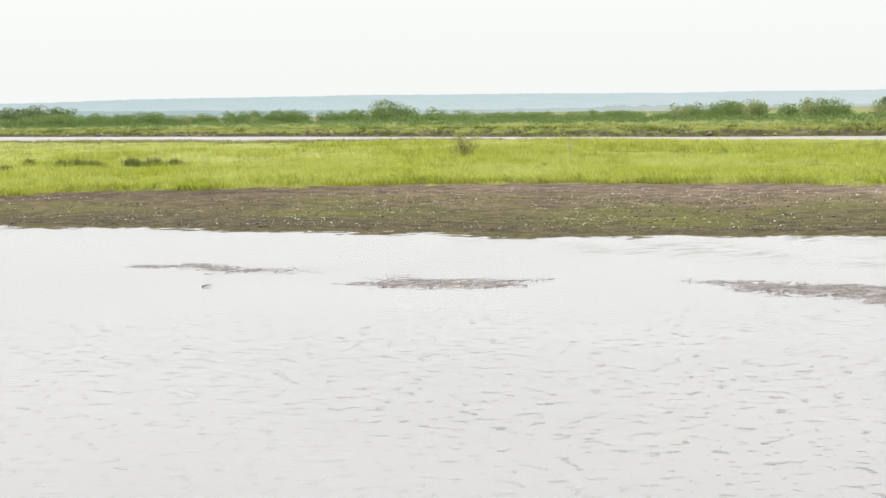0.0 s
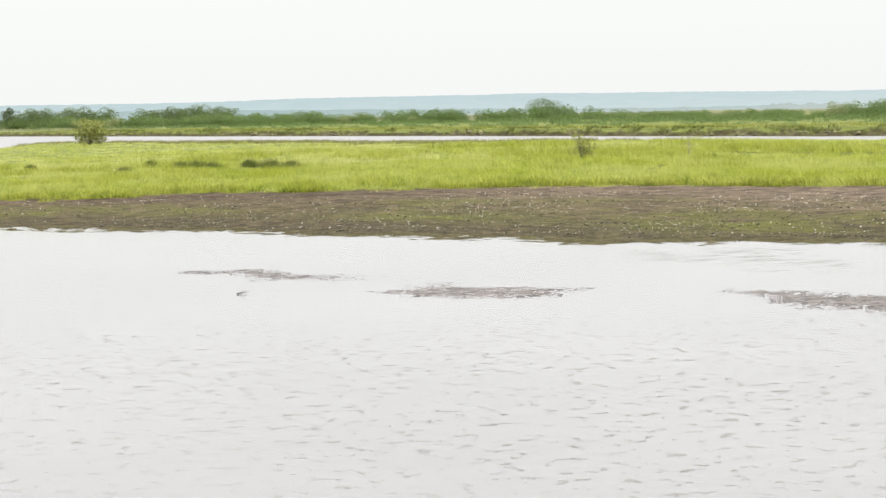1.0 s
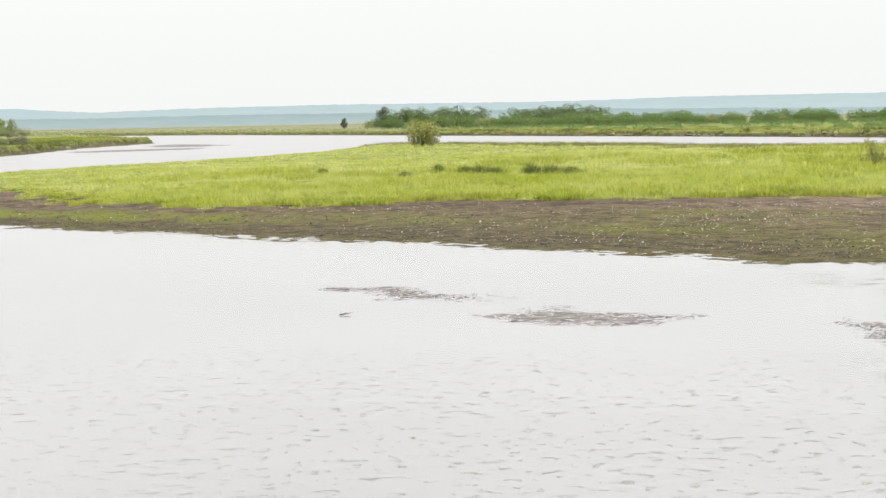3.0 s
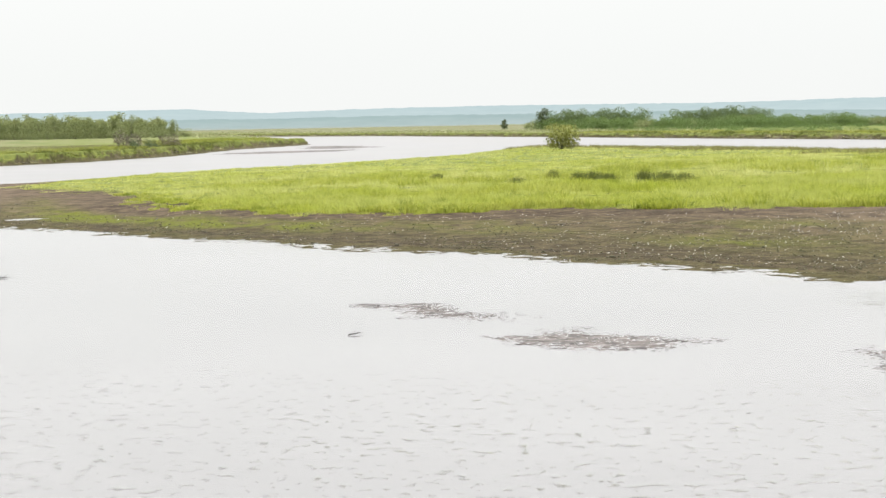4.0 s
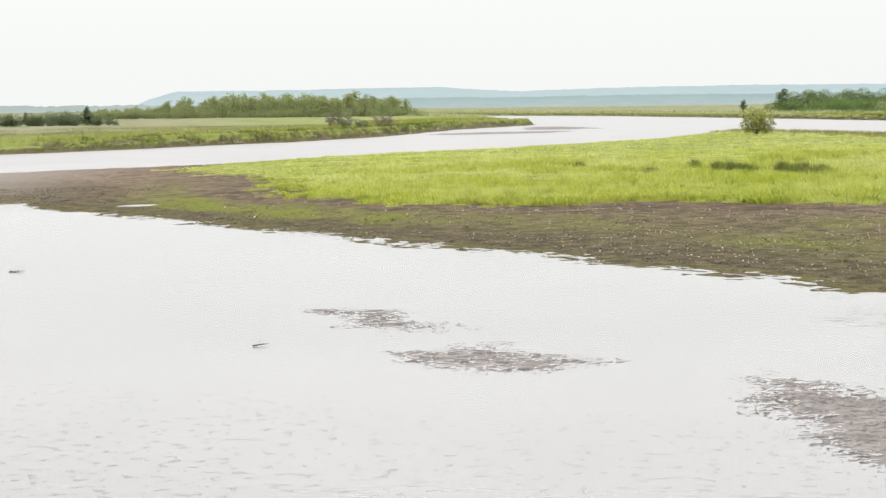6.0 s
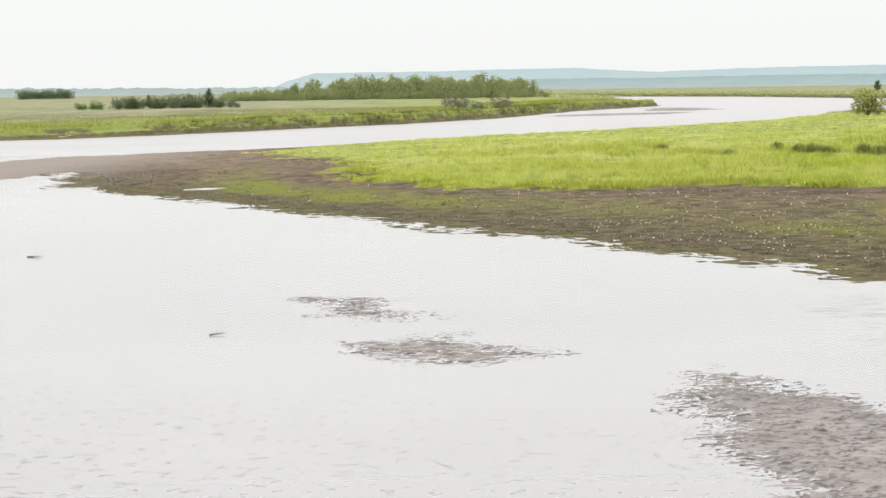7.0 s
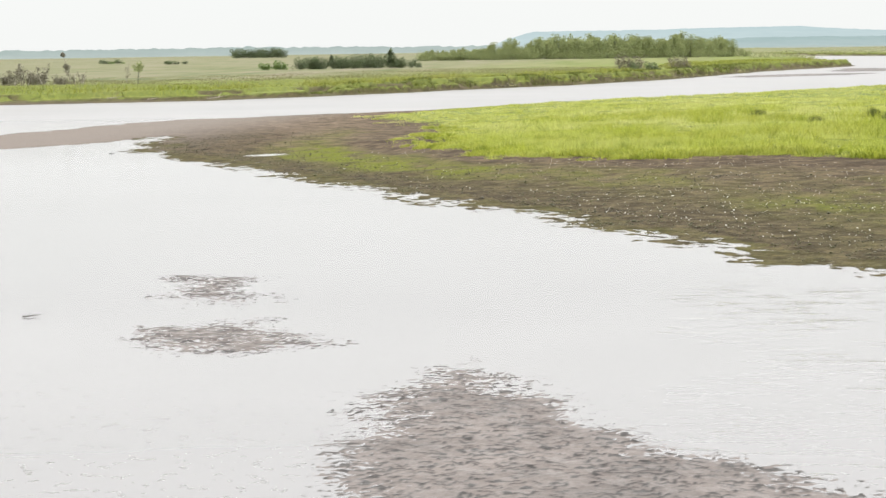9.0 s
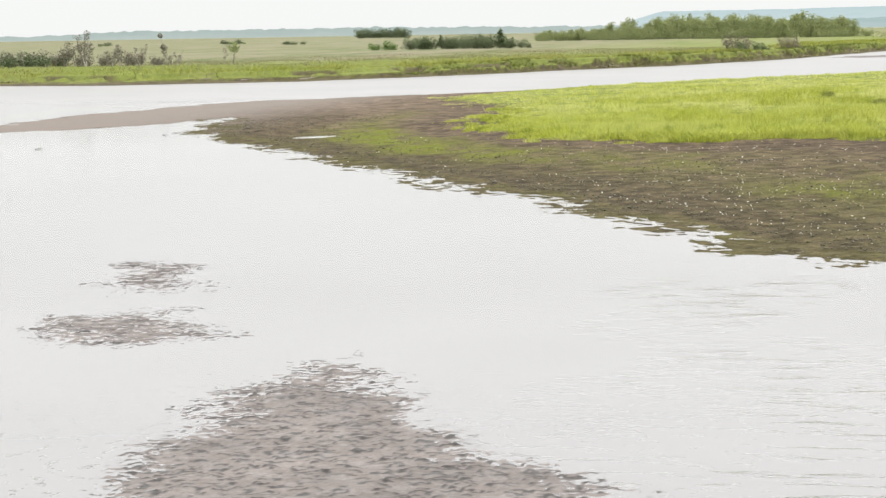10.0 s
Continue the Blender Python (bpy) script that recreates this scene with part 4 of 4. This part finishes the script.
pine = stand(tree("dark_tree", 4.6, 2.2, 0.22, 700, DARKLEAF, 51, "slim dark green tree in the far thicket", 0.1), -60.4, 412, 0)
dark = [stand(bush("dark_shrub", 3.0, 3.4, 0.15, 1100, DARKLEAF, 60 + i, "dense dark green shrub on the far flats"), -78 + 7 * i, 411 + i, 30 * i) for i in range(3)]
for b in dark:
    tagged(b, group="dark shrubs on the flats")
for i in range(20):
    again(dark[i % 3], -81 + 27 * i / 19 + rnd.uniform(-.8, .8), 411 + rnd.uniform(-4, 6), rnd.uniform(0, 360), rnd.uniform(0.55, 1.15) * (0.75 if i > 16 else 1))
light = stand(bush("light_shrub", 1.9, 3.6, 0.24, 480, THICKET, 70, "low light green shrub on the flats"), -85, 410)
again(light, -88.5, 411, 80, 0.8)
again(pine, -74, 414, 120, 0.72)

# thicket along the far river bank
bushes = [stand(bush("thicket_shrub", 5.0, 9.5, 0.27, 1700, THICKET, 80 + i, "dense green willow thicket shrub behind the river bank"), 190 + 25 * i, 800 - 30 * i, 60 * i) for i in range(4)]
olive = [stand(bush("thicket_shrub", 4.6, 8.5, 0.27, 1500, COPSE, 90 + i, "olive green willow thicket shrub behind the river bank"), 205 + 35 * i, 770 - 30 * i, 60 * i) for i in range(2)]
for b in bushes + olive:
    tagged(b, group="thicket on the river bank")
line = [(176, 822), (215, 770), (262, 715), (330, 645), (318, 520), (300, 400), (290, 345), (300, 270), (330, 200)]


def along(u):
    s = u * (len(line) - 1.001)
    k = int(s)
    return s, line[k][0] + (s - k) * (line[k + 1][0] - line[k][0]), line[k][1] + (s - k) * (line[k + 1][1] - line[k][1])


grove = [stand(bush("grove_shrub", 5.0, 7.0, 0.20, 1800, THICKET if i else COPSE, 85 + i, "tall green willow in the grove on the river bank"), 300 + 6 * i, 372 - 18 * i, 60 * i) for i in range(3)]
for b in grove:
    tagged(b, group="willow grove on the river bank")
for i in range(26):
    s, x, y = along(0.625 + 0.24 * i / 25)
    again(grove[i % 3], x + rnd.uniform(-7, 8), y + rnd.uniform(-8, 8), rnd.uniform(0, 360), rnd.uniform(0.75, 1.05))
for i in range(200):
    s, x, y = along(0.62 * i / 199)
    low = 0.56 if 3.1 < s < 4.9 else 1.0
    again(olive[i % 2] if rnd.random() < 0.14 else bushes[i % 4], x + rnd.uniform(-8, 30), y + rnd.uniform(-14, 26), rnd.uniform(0, 360), (0.45 + 0.55 * low) * rnd.uniform(0.62, 1.0), low ** 0.6)


def joined_thicket(spots, mat, label):
    """Low undergrowth in front of the thicket, too far off to tell one bush from the next."""
    r = np.random.default_rng(99)
    src = crown_mesh("undergrowth_clump", [(*r.normal(0, 2.4, 2), r.uniform(0.4, 3.2), r.uniform(0.9, 1.6)) for i in range(16)], 0.40, 210, mat, 99)
    v = np.empty(len(src.vertices) * 3, np.float32); src.vertices.foreach_get("co", v); v = v.reshape(-1, 3)
    f = np.empty(len(src.loops), np.int32); src.loops.foreach_get("vertex_index", f); f = f.reshape(-1, 3)
    sx, sy = np.array([p[0] for p in spots]), np.array([p[1] for p in spots])
    sz = ground_height(sx, sy)[0]
    vs, fs = [], []
    for k, (x, y, turn, size, up_by) in enumerate(spots):
        c, w = math.cos(turn) * size, math.sin(turn) * size
        vs.append(np.c_[v[:, 0] * c - v[:, 1] * w + x, v[:, 0] * w + v[:, 1] * c + y, v[:, 2] * size * up_by + max(sz[k], 0)])
        fs.append(f + k * len(v))
    return tagged(new("undergrowth", put_mesh("undergrowth", np.concatenate(vs), np.concatenate(fs), mat)), label, "thicket", kind="stuff")


spots = []
for i in range(230):
    s, x, y = along(i / 229)
    spots.append((x - rnd.uniform(10, 60) * min(1, s / 3), y + rnd.uniform(-40, 20), rnd.uniform(0, 6.28), rnd.uniform(0.3, 0.55), rnd.uniform(0.6, 0.9)))
for i in range(40):
    again(olive[i % 2], -95 + 112 * i / 39 + rnd.uniform(-1, 1), 688 + rnd.uniform(-4, 6), rnd.uniform(0, 360), rnd.uniform(0.45, 0.75))
for x, y, size in ((-190, 700, 1.0), (-250, 820, 1.3), (-302, 800, 1.1)):
    for i in range(5):
        again((dark + [light])[rnd.randrange(4)], x + rnd.uniform(-6, 6), y + rnd.uniform(-8, 8), rnd.uniform(0, 360), size * rnd.uniform(0.4, 1.0), 0.6)
for i in range(11):
    again(dark[i % 3], -342 + 3.6 * i + rnd.uniform(-1, 1), 1417 + rnd.uniform(-5, 5), rnd.uniform(0, 360), rnd.uniform(2.2, 2.6))
# taller hedges behind the thicket
hedge = [stand(bush("hedge_shrub", 8.6, 12.0, 0.33, 2800, HEDGE, 95 + i, "tall dense green willow hedge behind the thicket"), 200 + 60 * i, 876 - 12 * i) for i in range(2)]
for b in hedge:
    tagged(b, group="hedges behind the thicket")
for a, b in (((191, 880), (229, 871)), ((246, 867), (281, 857))):
    for i in range(9):
        u = i / 8
        again(hedge[i % 2], a[0] + u * (b[0] - a[0]), a[1] + u * (b[1] - a[1]) + rnd.uniform(-3, 3), rnd.uniform(0, 360), rnd.uniform(0.85, 1.05))
ux, uy, _, ug = scatter(5200, (150, 130, 420, 720), lambda x, y, g: (g[5] > 16) & (g[5] < 150) & (rng.random(len(x)) < 0.25 + 0.75 * smooth(-0.3, 0.3, rough_noise(x, y, 30, 2, 331))))
spots += [(x, y, rnd.uniform(0, 6.28), rnd.uniform(0.26, 0.46) * (0.7 + 0.5 * min(1, dd / 90)), rnd.uniform(0.5, 0.8)) for x, y, dd in list(zip(ux, uy, ug[5]))[:640]]
for i in range(16):
    again(bushes[i % 4], 224 + 26 * i / 15 + rnd.uniform(-4, 4), 716 + rnd.uniform(-30, 14), rnd.uniform(0, 360), rnd.uniform(0.6, 0.85))
joined_thicket(spots, THICKET, "low green willow undergrowth before the thicket")
stand(tree("dark_tree", 9.5, 7.0, 0.28, 2600, DARKLEAF, 52, "tall dark green tree at the end of the thicket", 0.1), 172.4, 819)
stand(tree("dark_tree", 5.2, 3.2, 0.24, 1000, DARKLEAF, 53, "lone dark tree on the far plain", 0.1), 161, 844)
stand(bush("round_tree", 5.9, 17, 0.22, 11000, HEDGE, 54, "broad rounded green willow above the thicket", "tree"), 333.6, 639)

stand(bush("tall_shrub", 6.0, 7.0, 0.3, 1600, DARKLEAF, 57, "tall dark green shrub on the river bank"), 184.5, 183, 0, 0.8)

# far left bank: half-dead willows, shrubs
def snag(tall, seed, stems, tufts, label, crow=False):
    """A half-dead willow: pale bare stems, fine twigs, thin grey foliage in the upper half."""
    rnd = random.Random(seed)
    top = new("dead_willow")
    centres = []
    for i in range(stems):
        w = rnd.uniform(0, 6.28)
        stem = branch(rnd, (0.12 * tall * math.cos(w), 0.12 * tall * math.sin(w), -0.2), (0.28 * math.cos(w), 0.28 * math.sin(w), 1), tall * (1 if i == 0 else rnd.uniform(0.55, 0.85)), 0.014 * tall + 0.015, 8, 0.13)
        trunk = part("trunk", wood_mesh("trunk", [stem], BLEACHED if i == 1 else DEADWOOD), top, "pale bleached stem" if i == 1 else "")
        for j in range(7):
            k = rnd.randint(2, 7)
            a = rnd.uniform(0, 6.28)
            limb = branch(rnd, stem[0][k], (math.cos(a), math.sin(a), rnd.uniform(0.4, 1.4)), tall * rnd.uniform(0.12, 0.26), stem[1][k] * 0.5, 5, 0.25)
            part("branch", wood_mesh("branch", [limb], DEADWOOD, 4), trunk)
            centres.append((*limb[0][rnd.randint(2, 5)], tall * rnd.uniform(0.06, 0.13)))
        if i != 1:
            centres += [(*stem[0][k], tall * rnd.uniform(0.06, 0.12)) for k in (3, 4, 5, 6, 7)]
    if crow:
        centres = [c for c in centres if c[2] < 0.62 * tall] + [(*stem[0][8], 0.08 * tall)] * 3
    part("crown", crown_mesh("crown", centres, 0.115, int(1.7 * tufts), SCRUB, seed), top, "thin grey-green leaves")
    return tagged(top, label, "tree", "half-dead willows on the far bank")


for x, y, tall, seed, stems, tufts in ((-86.4, 222, 4.0, 21, 3, 420), (-84.2, 223, 5.2, 22, 4, 620), (-82.6, 222, 4.7, 29, 3, 380), (-79.6, 222, 3.2, 23, 3, 240), (-77.8, 222, 2.7, 24, 3, 200),
                                       (-76.8, 223, 3.0, 39, 3, 240), (-75.0, 222, 3.6, 25, 3, 300), (-78.6, 224, 3.3, 40, 3, 200), (-91.6, 222, 3.0, 26, 2, 60), (-70.6, 222, 2.6, 43, 3, 120), (-69.6, 221, 2.2, 44, 2, 60)):
    stand(snag(tall, seed, stems, tufts, "half-dead grey willow with bleached bare stems on the far bank"), x, y)
stand(snag(4.4, 45, 1, 300, "slim dead willow with a dark clump of twigs at its top", True), -71.8, 222)
stand(snag(2.6, 46, 1, 40, "thin leafless sapling on the far bank"), -68.4, 236)
stand(tree("small_tree", 3.1, 2.0, 0.11, 460, COPSE, 27, "small grey-green tree with a bare stem on the far bank", 0.45), -61.6, 219)
scrub = stand(bush("scrub", 2.0, 2.8, 0.16, 600, DARKLEAF, 28, "low dark scrub on the far bank"), -94, 222)
for x, y, s in ((-91.5, 223, 1.0), (-89, 222, 0.9), (-97, 221, 1.2), (-99.5, 222, 1.3), (-102, 221, 1.5), (-93, 226, 1.0), (-87.5, 225, 0.8), (-105, 222, 1.5)):
    again(scrub, x, y, 50 * s * 7, s)
grey = stand(bush("scrub", 2.2, 3.4, 0.15, 900, SCRUB, 47, "low grey-green scrub on the far bank"), -95.5, 225)
for x, y, s in ((-92, 226, 1.1), (-88.6, 225, 1.0), (-98.6, 224, 1.1), (-102, 225, 1.2), (-85.2, 226, 0.8), (-81.4, 225, 0.75), (-78, 226, 0.8), (-74, 225, 0.7)):
    again(grey, x, y, 61 * s * 7, s)
for x, y, tall, seed in ((-5.4, 334, 2.6, 31), (-4.2, 335, 3.2, 32), (-3.1, 334, 2.8, 37), (-1.9, 335, 3.0, 33), (3.4, 360, 2.5, 35), (4.6, 361, 2.8, 36), (5.8, 361, 2.5, 38)):
    stand(bush("bare_bush", 1.1 * tall, 0.95 * tall, 0.14, 330, TWIG_LEAF, seed, "grey-brown half-bare bush on the grassy spit", low=0.2, dead=5), x, y)
for x, y, size in ((-2.6, 331, 0.75), (0.2, 332, 0.85), (1.4, 333, 0.7)):
    again(scrub, x, y, 60 * size, size, 1.25)

# ---------------------------------------------------------------- small things
def driftwood(length, seed, mat, label, twigs=2):
    rnd = random.Random(seed)
    top = new("driftwood")
    main = branch(rnd, (-length / 2, 0, 0.02), (1, 0.1, 0.02), length, 0.03 * length + 0.006, 6, 0.10)
    part("stem", wood_mesh("stem", [main], mat, 7), top)
    for i in range(twigs):
        part("twig", wood_mesh("twig", [branch(rnd, main[0][2 + i], (0.6, rnd.uniform(-1, 1), rnd.uniform(0.2, 0.9)), length * 0.35, main[1][2] * 0.5, 4, 0.2)], mat, 5), top)
    return tagged(top, label, "driftwood")


for x, y, length, turn, seed, label in ((0, 0, 0.42, 10, 1, "short dark stick lying in the shallow river"), (-9.7, 23.6, 0.6, -15, 2, "short dark stick lying in the shallow river"),
                                        (-5.6, 115.5, 1.3, 5, 3, "dark log lying at the edge of the grass"), (-13.3, 124, 1.1, 20, 4, "dark log lying on the mud"),
                                        (-17.5, 80.3, 0.7, 12, 5, "dark stick lying on the mud"), (-15.8, 77, 0.8, -20, 6, "dark stick lying on the mud"), (-23.2, 61.2, 0.5, 30, 7, "short dark stick lying in the shallow river"), (-21.2, 75.4, 0.5, -40, 8, "short dark stick lying in the shallow river")):
    stand(driftwood(length, seed, DRIFT, label), x, y, turn)


for x, y, length, turn, seed in ((-47, 203.5, 2.6, 8, 11), (-60.6, 205.4, 2.2, -12, 12), (-55.4, 204.6, 1.6, 20, 13)):
    stand(driftwood(length, seed, DEADWOOD, "pale bleached log lying in the grass of the far bank"), x, y, turn, 1.0, -0.35)


def lumps(name, n, box, keep, size, mat, label, category):
    """Small irregular pieces strewn over the mud, each a squashed octahedron."""
    x, y, z, g = scatter(n, box, keep)
    s = size * rng.lognormal(0, 0.32, len(x))
    dirs = np.array([(1, 0, 0), (0, 1, 0), (-1, 0, 0), (0, -1, 0), (0, 0, 1), (0, 0, -0.6)], float)
    jit = dirs[None] * rng.uniform(0.6, 1.3, (len(x), 6, 1)) * (s[:, None, None]) * np.array([1, 1, 0.55])
    a = rng.uniform(0, 6.28, len(x))
    rx = jit[..., 0] * np.cos(a)[:, None] - jit[..., 1] * np.sin(a)[:, None]
    ry = jit[..., 0] * np.sin(a)[:, None] + jit[..., 1] * np.cos(a)[:, None]
    v = np.stack([x[:, None] + rx, y[:, None] + ry, z[:, None] + jit[..., 2] + s[:, None] * 0.2], -1).reshape(-1, 3)
    tri = np.array([(0, 1, 4), (1, 2, 4), (2, 3, 4), (3, 0, 4), (1, 0, 5), (2, 1, 5), (3, 2, 5), (0, 3, 5)])
    return tagged(new(name, put_mesh(name, v, (np.arange(len(x)) * 6)[:, None, None].repeat(8, 1).reshape(-1, 1) + np.tile(tri, (len(x), 1)), mat)), label, category, kind="stuff")


def on_mud(lo, hi, bias):
    def keep(x, y, g):
        t = g[6] / np.maximum(g[6] - g[4], 0.5)
        return (g[6] > 0) & (g[4] < 0) & (t > lo) & (t < hi) & (rng.random(len(x)) < bias(x, y))
    return keep


lumps("shell_fragments", 17000, (-15, 5, 60, 75), on_mud(0.08, 0.85, lambda x, y: (0.25 + 0.75 * smooth(-0.5, 0.7, rough_noise(x, y, 6, 2, 131))) * smooth(-12, 14, x)), 0.019, SHELL, "scattered white shell fragments on the mud", "shells")
lumps("mud_clods", 330000, (-36, 3, 60, 100), lambda x, y, g: on_mud(0.0, 0.62, lambda x, y: smooth(-24, -18, x) * (0.3 + 0.7 * smooth(-0.3, 0.5, rough_noise(x, y, 3, 2, 141))))(x, y, g) & (rng.random(len(x)) < 0.16 + 0.84 * smooth(4.5, 0.5, g[6])), 0.040, CLOD, "dark clods of wet mud along the waterline", "mud")


def at_bank(x, y, g):
    return (g[5] > -0.7) & (g[5] < 0.5) & (g[6] < -3) & (x > -36) & (rng.random(len(x)) < smooth(-0.5, 0.4, rough_noise(x, y, 9, 2, 151)))


lumps("turf_blocks", 70000, (-36, 225, 30, 430), at_bank, 0.24, TURF, "slumped dark turf blocks along the undercut bank", "turf")
lumps("turf_blocks", 40000, (-115, 190, -30, 245), lambda x, y, g: (abs(g[5] - 2.5) < 0.35) & (g[6] < -3) & (x < -34) & (rng.random(len(x)) < smooth(-0.2, 0.3, rough_noise(x, y, 8, 2, 152))), 0.17, TURF, "slumped dark turf blocks under the cut bank", "turf")
lumps("turf_blocks", 90000, (138, 120, 200, 640), at_bank, 0.36, TURF, "slumped dark turf blocks along the undercut bank", "turf")



def bank_tufts(n, box, per, tall, wide, label):
    """Leaning tufts of dark sedge that hang over the cut banks."""
    def keep(x, y, g):
        return (g[5] > -0.2) & (g[5] < 8) & (g[6] < -3) & (rng.random(len(x)) < smooth(8, 0.5, g[5]) * smooth(-0.3, 0.4, rough_noise(x, y, 7, 2, 161)))
    cx, cy, _, g = scatter(n, box, keep)
    h0 = tall * rng.uniform(0.5, 1.3, len(cx))
    k = np.repeat(np.arange(len(cx)), per)
    ox, oy = rng.normal(0, 0.5, len(k)) * h0[k], rng.normal(0, 0.5, len(k)) * h0[k]
    x, y, h = cx[k] + ox, cy[k] + oy, h0[k] * rng.uniform(0.5, 1.1, len(k))
    gg = ground_height(x, y)
    return blades("bank_sedge", x, y, np.maximum(gg[0] + bank_form(x, y, gg[5])[0], 0), h, wide * rng.uniform(0.6, 1.4, len(k)), TUFT, label, "sedge", bent=False, over=np.stack([ox, oy], 1) * 0.9)


bank_tufts(26000, (-40, 220, 30, 430), 22, 0.40, 0.08, "olive sedge tufts hanging over the cut bank")
bank_tufts(40000, (138, 110, 215, 640), 16, 0.55, 0.13, "olive sedge tufts hanging over the cut bank")
